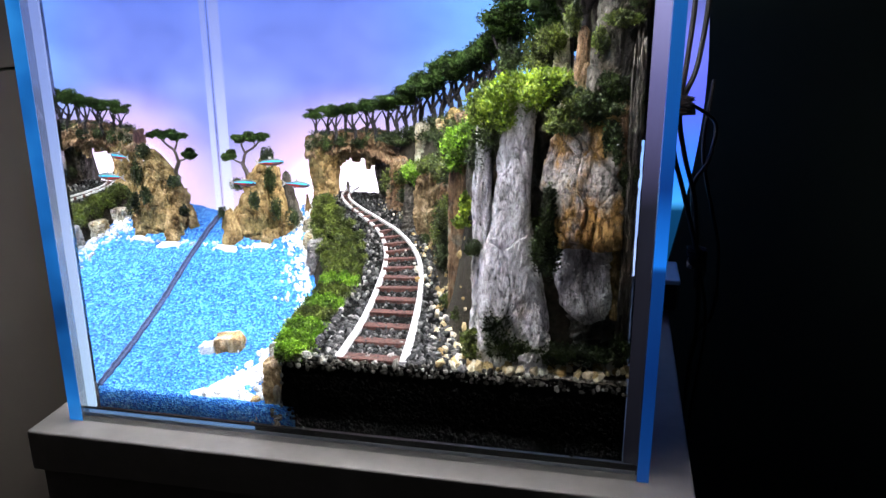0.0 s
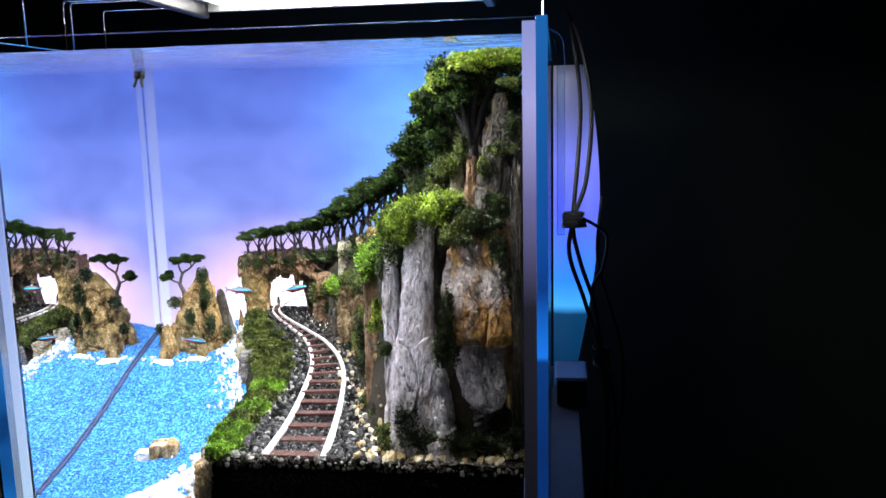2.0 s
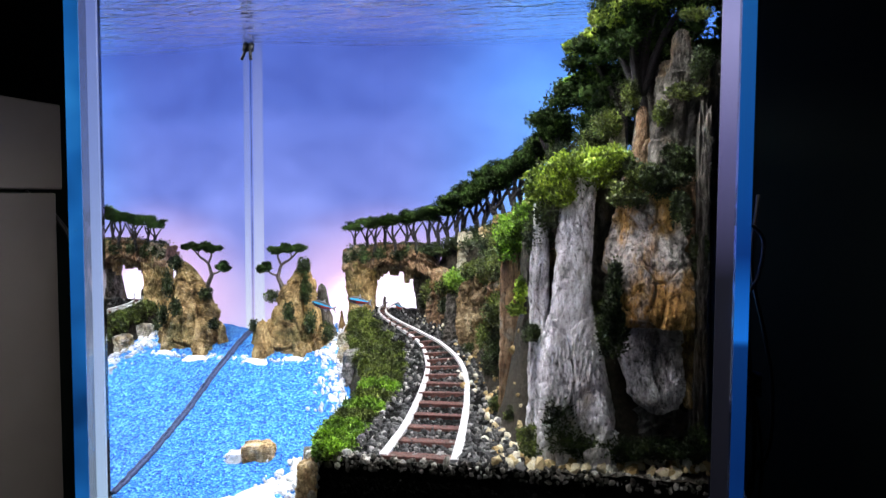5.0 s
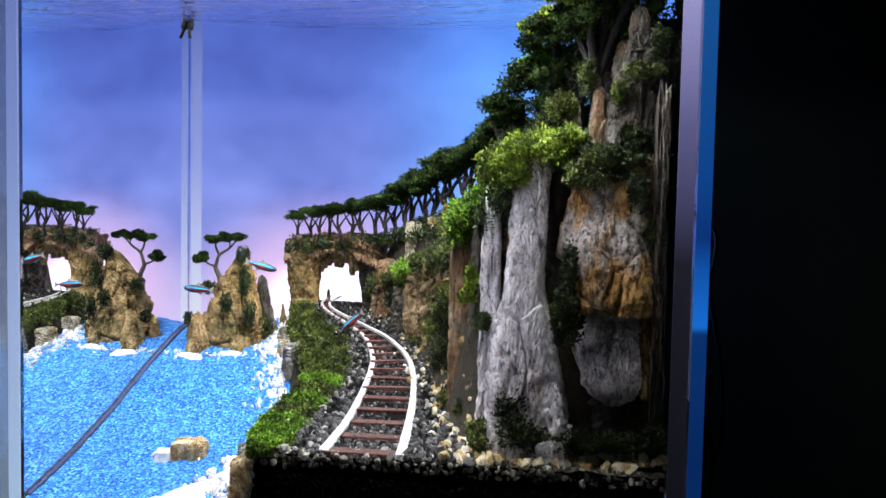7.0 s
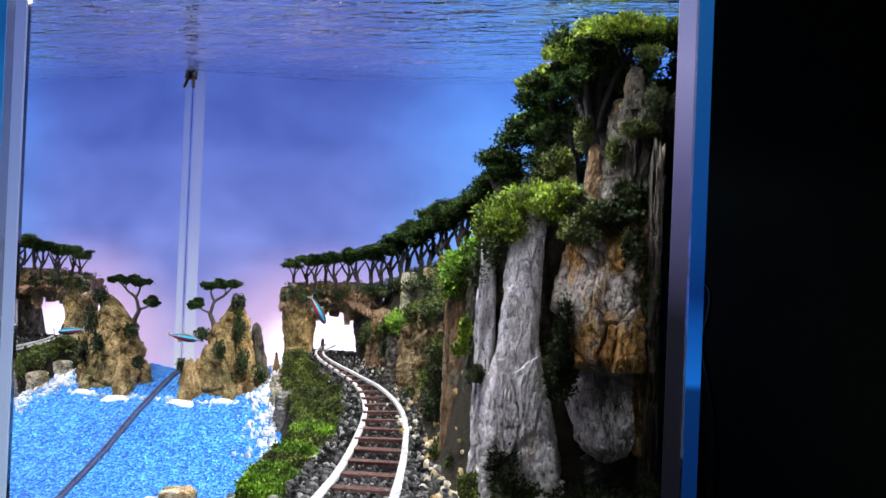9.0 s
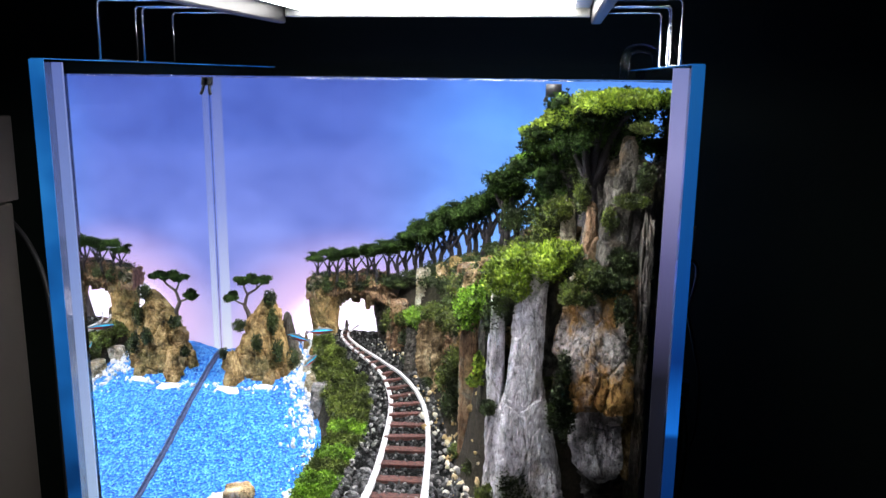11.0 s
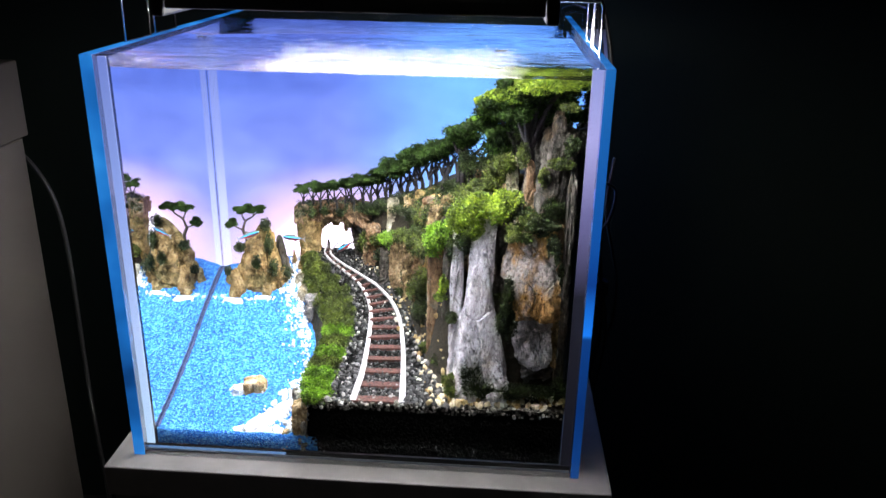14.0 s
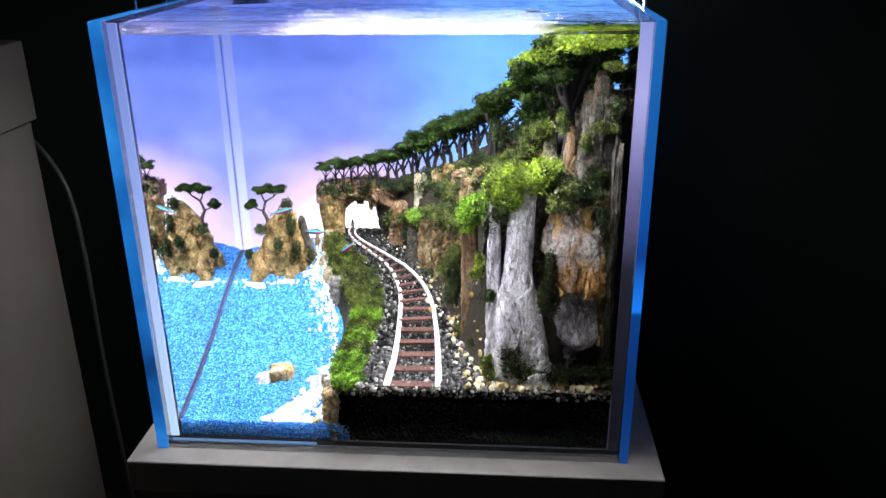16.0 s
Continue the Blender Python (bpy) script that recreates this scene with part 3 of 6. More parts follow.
def crag(name, rows, fronts, depth, material, seed, label, group="", nu=110, nv=90, rough=0.0035, cell=0.024, grain=0.0009, top=0.006, corner=4.0):
    """A split stone with a given outline: rows of (z, left x, right x), and the y of its face at each row."""
    zs = [q[0] for q in rows]
    off = Vector((seed * 5.3, seed * 2.9, seed * 1.3))
    verts, faces = [], []
    for j in range(nv + 1):
        v = j / nv
        z = zs[0] + (zs[-1] - zs[0]) * v
        xl, xr = (float(np.interp(z, zs, [q[k] for q in rows])) for k in (1, 2))
        yf = float(np.interp(z, zs, fronts))
        deep = float(np.interp(z, zs, depth)) if isinstance(depth, tuple) else depth
        cap = min(1.0, (zs[-1] - z) / top) if top else 1.0
        cap = 0.35 + 0.65 * math.sqrt(max(0.0, 1 - (1 - cap) ** 2))
        cx, cy = (xl + xr) / 2, yf + deep / 2
        for i in range(nu):
            a = 2 * math.pi * i / nu
            c, s = math.cos(a), math.sin(a)
            r = 1.0 / (abs(c) ** corner + abs(s) ** corner) ** (1 / corner)
            x, y = cx + 0.5 * (xr - xl) * c * r * cap, cy + 0.5 * deep * s * r * cap
            p = Vector((x, y, z * 0.55)) / cell + off
            wob = Vector((noise.noise(p * 1.3), noise.noise(p * 1.3 + Vector((9, 2, 4))), noise.noise(p * 1.1 + Vector((3, 7, 1)))))
            q = p + 0.22 * wob
            d, near = noise.voronoi(q)
            d2, near2 = noise.voronoi(q * 2.7)
            tilt = noise.noise_vector(near[0] * 3.1)
            tilt2 = noise.noise_vector(near2[0] * 4.3)
            step = 1.1 * noise.noise(near[0] * 6.1) + 1.6 * tilt.dot(q - near[0]) + 0.8 * tilt2.dot(q * 2.7 - near2[0]) + 0.35 * noise.noise(near2[0] * 5.3)
            step -= 0.9 * max(0.0, 1 - (d[1] - d[0]) / 0.07) + 0.35 * max(0.0, 1 - (d2[1] - d2[0]) / 0.08)
            rill = noise.noise(Vector((x * 900, y * 900, z * 70)) + off) + 0.6 * noise.noise(Vector((x * 1900, y * 1900, z * 500)))
            k = rough * step + grain * rill
            verts.append((x + c * k, y + s * k, z + (0.003 * wob.z + 0.002 * step) * min(1, v * 8)))
    for j in range(nv):
        for i in range(nu):
            a, b = j * nu + i, j * nu + (i + 1) % nu
            faces.append((a, b, b + nu, a + nu))
    faces.append(tuple(range(nu - 1, -1, -1)))
    faces.append(tuple(range(nv * nu, (nv + 1) * nu)))
    return thing(name, mesh_of(name, verts, faces, material), label, "rock", group)


# ---------------------------------------------------------------- moss and trees
def leaf_arrays(blobs, size, per=None, seed=1, shell=0.55):
    """Small creased leaves round flat ellipsoids: (x, y, z, rx, ry, rz, count)."""
    r = np.random.default_rng(seed)
    verts, faces = [], []
    for (x, y, z, rx, ry, rz, n) in blobs:
        d = r.normal(size=(n, 3))
        d /= np.linalg.norm(d, axis=1)[:, None]
        rad = shell + (1 - shell) * r.random(n) ** 0.5
        lump = 1 + 0.22 * np.sin(d[:, 0] * 5 + seed) * np.cos(d[:, 1] * 4 + seed * 2) + 0.18 * r.normal(size=n) * 0.6
        c = np.array((x, y, z)) + d * np.array((rx, ry, rz)) * (rad * lump)[:, None]
        out = d * 0.8 + r.normal(size=(n, 3)) * 0.55 + np.array((0, 0, 0.35))
        out /= np.linalg.norm(out, axis=1)[:, None]
        side = np.cross(out, r.normal(size=(n, 3)))
        side /= np.linalg.norm(side, axis=1)[:, None] + 1e-9
        nor = np.cross(side, out)
        s = size * (0.6 + 0.8 * r.random(n))[:, None]
        base, tip = c - out * s * 0.6, c + out * s * 0.7
        l, q = c + side * s * 0.38 + nor * s * 0.14, c - side * s * 0.38 + nor * s * 0.14
        o = len(verts)
        quad = np.stack((base, l, tip, q), 1).reshape(-1, 3)
        verts += quad.tolist()
        for i in range(n):
            k = o + 4 * i
            faces.append((k, k + 1, k + 2))
            faces.append((k, k + 2, k + 3))
    return verts, faces


def core_arrays(blobs, shrink=0.72, seed=3):
    sets = []
    for (x, y, z, rx, ry, rz, n) in blobs:
        bm = bmesh.new()
        bmesh.ops.create_icosphere(bm, subdivisions=2, radius=1)
        v = []
        for q in bm.verts:
            k = shrink * (1 + 0.25 * noise.noise(q.co * 2.2 + Vector((x * 90, y * 90, seed))))
            v.append((x + q.co.x * rx * k, y + q.co.y * ry * k, z + q.co.z * rz * k))
        sets.append((v, [tuple(w.index for w in f.verts) for f in bm.faces]))
        bm.free()
    return join_arrays(sets)


def clustered(pads, seed, k=6):
    """Break flat pads into bunches of smaller uneven tufts."""
    r = np.random.default_rng(seed)
    out = []
    for (x, y, z, a, b, c, n) in pads:
        for i in range(k):
            t, q = 6.283 * (i + 0.6 * r.random()) / k, (0.25 + 0.6 * r.random()) * (i > 0)
            s = 0.36 + 0.26 * r.random()
            out.append((x + a * q * math.cos(t), y + b * q * math.sin(t), z + c * (r.random() - 0.55) * 1.3, a * s, b * s, c * (0.5 + 0.45 * r.random()), int(n * 1.5 / k)))
    return out


def foliage_mesh(name, blobs, size, material, seed):
    fine = [(*q[:6], int(q[6] * 3.2)) for q in blobs]
    return mesh_of(name, *join_arrays([core_arrays(blobs, 0.58, seed), leaf_arrays(fine, size * 0.62, seed=seed)]), material)


def moss(name, blobs, size, material, seed, label, category="moss", group=""):
    return thing(name, foliage_mesh(name, blobs, size, material, seed), label, category, group)


# ---------------------------------------------------------------- the landscape's ground
def hill_top(x):
    return float(np.interp(x, (-0.11, -0.033, 0.01, 0.046, 0.066, 0.097, 0.15, 0.22), (0.940, 0.942, 0.948, 0.959, 0.970, 0.988, 1.020, 1.040)))


def ease(v):
    v = min(1.0, max(0.0, v))
    return v * v * (3 - 2 * v)


def land_height(x, y):
    low, up, foot = along(SHORE, y), along(BANK_TOP, y), along(CLIFF_FOOT, y)
    z = rail_height(min(y, 0.266)) - 0.9 * max(0.0, y - 0.266)
    if x < up:
        z = sand_height(y) - 0.004 + (z - sand_height(y) + 0.004) * ease((x - low) / max(1e-6, up - low))
    if x > foot:
        rise = ease((x - foot) / 0.032) * ease((y - 0.036) / 0.055)
        z += (hill_top(x) - z) * rise
    return z


def ground():
    nx, ny = 120, 110
    vs, fs, mats = [], [], []
    for j in range(ny + 1):
        y = 0.0108 + (BACK - 0.0115) * j / ny
        lo = along(SHORE, y)
        for i in range(nx + 1):
            x = lo + (IN_R - 0.0012 - lo) * i / nx
            n = 0.0016 * noise.noise((x * 160, y * 160, 0)) + 0.003 * noise.noise((x * 45, y * 45, 9)) * (x > along(CLIFF_FOOT, y))
            vs.append((x, y, land_height(x, y) + n))
    for j in range(ny):
        for i in range(nx):
            a = j * (nx + 1) + i
            fs.append((a, a + 1, a + nx + 2, a + nx + 1))
            p = vs[a]
            mats.append(1 if p[0] > along(CLIFF_FOOT, p[1]) - 0.002 or p[0] < along(BANK_TOP, p[1]) else 0)
    o = len(vs)
    for i in range(nx + 1):
        vs.append((vs[i][0], vs[i][1], BASE + 0.0085))
    for i in range(nx):
        fs.append((o + i, o + i + 1, i + 1, i))
        mats.append(0)
    me = mesh_of("substrate", vs, fs, SOIL)
    me.materials.append(EARTH)
    me.polygons.foreach_set("material_index", mats)
    thing("substrate", me, "black soil bank rising to a cliff", "ground", kind="structure")
    # blue sand sea
    nx, ny = 60, 90
    vs, fs = [], []
    for j in range(ny + 1):
        y = 0.0106 + (BACK - 0.011) * j / ny
        hi = along(BANK_TOP, y) + 0.006
        for i in range(nx + 1):
            x = left_face(y) + 0.0006 + (hi - left_face(y)) * i / nx
            vs.append((x, y, sand_height(y) + 0.0016 * noise.noise((x * 60, y * 60, 5)) + 0.0008 * noise.noise((x * 220, y * 220, 2))))
    for j in range(ny):
        for i in range(nx):
            a = j * (nx + 1) + i
            fs.append((a, a + 1, a + nx + 2, a + nx + 1))
    o = len(vs)
    for i in range(nx + 1):
        vs.append((vs[i][0], vs[i][1], BASE + 0.0085))
    for i in range(nx):
        fs.append((o + i, o + i + 1, i + 1, i))
    thing("blue_sand", mesh_of("blue_sand", vs, fs, SAND, True), "bright blue aquarium sand sloping up like a sea", "sand", kind="structure")
    # dark joint at the foot of the side pane
    line = [(left_face(y) + 0.0014 + 0.0009 * noise.noise((y * 170, 0, 4)), y, sand_height(y) + 0.0010 + 0.0006 * noise.noise((y * 260, 5, 0))) for y in np.linspace(0.0125, 0.250, 110)]
    thing("silicone_joint", tube_mesh("silicone_joint", SEAL, line, 0.0017, 1, 8), "dark blue silicone joint along the sand", "silicone", kind="structure")


# ---------------------------------------------------------------- stones
def pebble_shapes(name, material, count=5, seed=4, flat=0.75):
    out = []
    r = np.random.default_rng(seed)
    for k in range(count):
        bm = bmesh.new()
        bmesh.ops.create_icosphere(bm, subdivisions=1, radius=1)
        v = []
        for q in bm.verts:
            s = 1 + 0.42 * (r.random() - 0.5) + 0.2 * noise.noise(q.co * 1.5 + Vector((k * 9, seed, 0)))
            v.append((q.co.x * s, q.co.y * s * 0.85, q.co.z * s * flat))
        out.append(mesh_of(name, v, [tuple(w.index for w in f.verts) for f in bm.faces], material))
        bm.free()
    return out


def stone_spots(n, place, seed):
    r = np.random.default_rng(seed)
    spots = []
    while len(spots) < n:
        s = place(r)
        if s:
            spots.append(s)
    return spots


def scatter_parts(name, shapes, spots, parent, seed):
    r = np.random.default_rng(seed)
    for x, y, z, s in spots:
        ob = part(name, shapes[int(r.integers(len(shapes)))], parent)
        ob.matrix_basis = Matrix.LocRotScale((x, y, z), Euler(r.random(3) * 6.28), (s * (0.8 + 0.5 * r.random()), s, s * (0.7 + 0.4 * r.random())))


def scatter_mesh(name, shapes, spots, seed):
    r = np.random.default_rng(seed)
    data = [(np.array([v.co for v in me.vertices]), [tuple(p.vertices) for p in me.polygons]) for me in shapes]
    verts, faces = [], []
    for x, y, z, s in spots:
        v, f = data[int(r.integers(len(data)))]
        m = np.array(Euler(r.random(3) * 6.28).to_matrix())
        o = len(verts)
        verts += ((v * s * (0.75 + 0.5 * r.random(3))) @ m.T + (x, y, z)).tolist()
        faces += [tuple(i + o for i in q) for q in f]
    return mesh_of(name, verts, faces, shapes[0].materials[0])


def rail_x(side, y):
    return along(RAIL_L if side == 0 else RAIL_R, y)


RAIL_L = ((0.011, -0.0015), (0.061, 0.0015), (0.106, 0.0005), (0.144, -0.002), (0.171, -0.0075), (0.201, -0.022), (0.223, -0.0445), (0.239, -0.0635), (0.252, -0.075), (0.262, -0.0772), (0.275, -0.070))
RAIL_R = ((0.011, 0.0495), (0.067, 0.0445), (0.111, 0.0388), (0.148, 0.031), (0.176, 0.0188), (0.201, -0.001), (0.220, -0.0255), (0.235, -0.0473), (0.248, -0.0640), (0.259, -0.0700), (0.275, -0.0600))


def loose_stones():
    dark = pebble_shapes("ballast_stone", BALLAST, 6, 11)

    def bed(r, y0, y1, s0, s1):
        y = y0 + (y1 - y0) * r.random()
        a, b = along(MOSS_EDGE, y) - 0.004, along(CLIFF_FOOT, y) + 0.002
        x = a + (b - a) * r.random()
        s = (s0 + (s1 - s0) * r.random() ** 2) * (1.15 - 2.3 * y)
        inside = rail_x(0, y) - 0.003 < x < rail_x(1, y) + 0.003
        return (x, y, rail_height(y) + (0.0002 if inside else 0.0014), s * (0.7 if inside else 1))
    bank = thing("ballast_bed", None, "dark grey crushed stone ballast under the track", "ballast")
    scatter_parts("ballast_stone", dark, stone_spots(300, lambda r: bed(r, 0.013, 0.07, 0.0022, 0.0046), 21), bank, 31)
    far = part("ballast_gravel", scatter_mesh("ballast_gravel", dark, stone_spots(2300, lambda r: bed(r, 0.012, 0.262, 0.0014, 0.0034), 22), 32), bank, "finer dark gravel", "stuff")

    pale = pebble_shapes("yellow_pebble", PEBBLE, 6, 12)

    def foot(r):
        y = 0.014 + 0.235 * r.random() ** 1.3
        x = along(CLIFF_FOOT, y) + 0.009 * r.normal() - 0.001
        return (x, y, land_height(x, y) + 0.001, (0.0012 + 0.0030 * r.random() ** 2) * (1.2 - 2.2 * y))

    def front(r):
        x = 0.088 + 0.124 * r.random()
        y = 0.0165 + 0.021 * r.random()
        return (x, y, land_height(x, y) + 0.001 + 0.010 * max(0, (x - 0.18) / 0.04) * r.random(), 0.0012 + 0.0046 * r.random() ** 3)
    strip = thing("pebble_strip", None, "yellow and white pebbles along the cliff foot", "pebbles")
    scatter_parts("yellow_pebble", pale, stone_spots(26, foot, 23) + stone_spots(48, front, 24), strip, 33)
    part("pebble_grit", scatter_mesh("pebble_grit", pale, stone_spots(150, foot, 25) + stone_spots(170, front, 26), 34), strip, "fine yellow grit", "stuff")

    def chips(r):
        x = 0.076 + 0.075 * r.random() ** 1.2
        y = 0.015 + 0.030 * r.random() ** 1.6
        return (x, y, land_height(x, y) + 0.002, 0.0030 + 0.0026 * r.random())
    scatter_parts("pale_chip", pale, stone_spots(34, chips, 61), strip, 62)
    grit = pebble_shapes("grit_stone", GRIT, 5, 14)

    def lip(r):
        x = -0.058 + 0.268 * r.random() ** 1.5
        s = 0.0010 + 0.0018 * r.random() ** 2
        drop = 0.0085 * r.random() ** 1.5
        return (x, 0.0118 + 0.004 * r.random() * (drop < 0.002), land_height(x, 0.0125) + 0.001 - drop, s)
    edge = thing("front_grit", None, "grey and tan grit packed behind the front glass", "gravel")
    scatter_parts("grit_stone", grit, stone_spots(90, lambda r: (lambda q: (*q[:3], q[3] * 1.5))(lip(r)), 63), edge, 64)
    part("fine_grit", scatter_mesh("fine_grit", grit, stone_spots(900, lip, 65), 66), edge, "fine grey grit", "stuff")

    def specks(r):
        return (-0.045 + 0.255 * r.random(), 0.0108, 0.7595 + 0.045 * r.random(), 0.0010 + 0.0012 * r.random())
    soil = pebble_shapes("soil_grain", SOIL, 4, 15)
    part("soil_grain", scatter_mesh("soil_grain", soil, stone_spots(1500, specks, 67), 68), edge, "black soil grains against the glass", "stuff")
    white = pebble_shapes("white_pebble", WHITE_PEBBLE, 5, 13, 0.6)

    def shore(r):
        y = 0.012 + 0.27 * r.random()
        wide = 0.012 if y > 0.13 else 0.006 + 0.016 * max(0, (0.075 - y) / 0.06)
        x = along(SHORE, y) - 0.001 - wide * abs(r.normal())
        if y > 0.085 and y < 0.13 and r.random() < 0.75:
            return None
        return (x, y, sand_height(y) + 0.0008, 0.0010 + 0.0026 * r.random() ** 2)

    def surf(r):
        y = 0.0125 + 0.055 * r.random()
        x = -0.070 - (0.062 - 0.62 * y) * r.random() ** 0.8 + 0.004 * r.normal()
        return (x, y, sand_height(y) + 0.0016, 0.0012 + 0.0034 * r.random() ** 2)

    def isles(r):
        k = int(r.integers(5))
        cx, cy, w = ((-0.174, 0.193, 0.018), (-0.141, 0.197, 0.012), (-0.119, 0.211, 0.008), (-0.196, 0.197, 0.008), (-0.128, 0.065, 0.02))[k]
        x, y = cx + w * (r.random() - 0.5) * 2, cy + 0.003 * r.normal()
        if x < IN_L + 0.003:
            return None
        return (x, y, sand_height(y) + 0.0006, 0.0010 + 0.0016 * r.random())
    foam = thing("white_shore_pebbles", None, "white pebbles along the shore like surf", "pebbles")
    scatter_parts("white_pebble", white, stone_spots(110, shore, 27) + stone_spots(60, isles, 28) + stone_spots(70, surf, 71), foam, 35)
    part("white_grit", scatter_mesh("white_grit", white, stone_spots(420, shore, 29), 36), foam, "fine white grit", "stuff")
    # smooth drifts of white sand at the front shore
    for k, (x, y, rx, ry, turn) in enumerate(((-0.098, 0.030, 0.030, 0.010, 35), (-0.082, 0.050, 0.018, 0.007, 42), (-0.112, 0.018, 0.020, 0.006, 10), (-0.090, 0.016, 0.022, 0.005, 0),
                                             (-0.177, 0.191, 0.016, 0.005, -12), (-0.142, 0.198, 0.010, 0.004, 5))):
        ring = 22
        vs = [(0, 0, 0.0022)]
        for q in (0.55, 1.0):
            for i in range(ring):
                a = 2 * math.pi * i / ring
                w = q * (1 + 0.3 * noise.noise((math.cos(a) * 1.6 + k * 5, math.sin(a) * 1.6, q)))
                vs.append((rx * w * math.cos(a), ry * w * math.sin(a), 0.0018 if q < 1 else -0.0012))
        fs = [(0, 1 + i, 1 + (i + 1) % ring) for i in range(ring)] + [(1 + i, 1 + ring + i, 1 + ring + (i + 1) % ring, 1 + (i + 1) % ring) for i in range(ring)]
        slope = math.degrees(math.atan(0.36))
        m = pose(x, y, sand_height(y) + 0.0005) @ pose(0, 0, 0, slope, 0, 0) @ pose(0, 0, 0, 0, 0, turn)
        thing("white_sand_drift", mesh_of("white_sand_drift", vs, fs, FOAM, True), "white sand drift on the blue shore", "sand", "white sand drifts", at=m)


# ---------------------------------------------------------------- the railway
def railway():
    ob = thing("railway_track", None, "miniature railway with pale rails and red-brown sleepers", "railway")
    for side, name in ((0, "left_rail"), (1, "right_rail")):
        ys = [float(q) for q in np.linspace(0.0125, 0.272, 90)]
        table = RAIL_L if side == 0 else RAIL_R
        pts = smooth_line([(x, y, 0) for y, x in table], 8)
        xs = [float(q) for q in np.interp(ys, [p.y for p in pts], [p.x for p in pts])]
        vs, fs = [], []
        for k, (x, y) in enumerate(zip(xs, ys)):
            w = 0.86 * float(np.interp(y, (0.012, 0.06, 0.11, 0.17, 0.22, 0.27), (0.0044, 0.0036, 0.0029, 0.0024, 0.0017, 0.0012)))
            t = Vector((xs[min(k + 1, 89)] - xs[max(k - 1, 0)], ys[min(k + 1, 89)] - ys[max(k - 1, 0)], 0)).normalized()
            s = Vector((t.y, -t.x, 0))
            z = rail_height(y) + 0.0036 - 0.006 * y
            hgt = 0.0034 - 0.006 * y
            c = Vector((x, y, z + 0.0002 * noise.noise((y * 90, side, 0))))
            for du, dz in ((-1, -hgt), (-1, -0.0004), (-0.8, 0), (0.8, 0), (1, -0.0004), (1, -hgt)):
                q = c + s * (du * w * 0.92) + Vector((0, 0, dz))
                vs.append(q)
        for k in range(89):
            for i in range(6):
                a, b = k * 6 + i, k * 6 + (i + 1) % 6
                fs.append((a, b, b + 6, a + 6))
        fs += [(5, 4, 3, 2, 1, 0), tuple(range(89 * 6, 90 * 6))]
        part(name, mesh_of(name, vs, fs, RAIL), ob, "flat chalky white rail")
    # the sleepers draw closer and shorter into the distance
    y, step, k = 0.0175, 0.0235, 0
    while y < 0.262:
        xl, xr = rail_x(0, y), rail_x(1, y)
        y2 = y + 0.004
        dirn = Vector((rail_x(0, y2) + rail_x(1, y2) - xl - xr, 0.008, 0)).normalized()
        deep = step * 0.46
        half = min((xr - xl) * 0.5 * dirn.y + 0.0015, (xr - xl) * 0.62)
        bm = box_data(-half, half, -deep / 2, deep / 2, -0.0035, 0.0006, 0.0005)
        for v in bm.verts:
            v.co += Vector((0, 0.10 * deep * noise.noise(v.co * 300 + Vector((k, 0, 0))), 0.0005 * noise.noise(v.co * 200 + Vector((0, k, 0)))))
        me = bpy.data.meshes.new("sleeper")
        bm.to_mesh(me)
        bm.free()
        me.materials.append(SLEEPER)
        sl = part("sleeper", me, ob)
        sl.matrix_basis = pose((xl + xr) / 2, y, rail_height(y) + 0.0016 - 0.003 * y, 0, 0, math.degrees(math.atan2(-dirn.x, dirn.y)) + 3 * noise.noise((k * 3.3, 0, 0)))
        y += step * (dirn.y * 0.5 + 0.5)
        step = max(0.0048, step * 0.925)
        k += 1


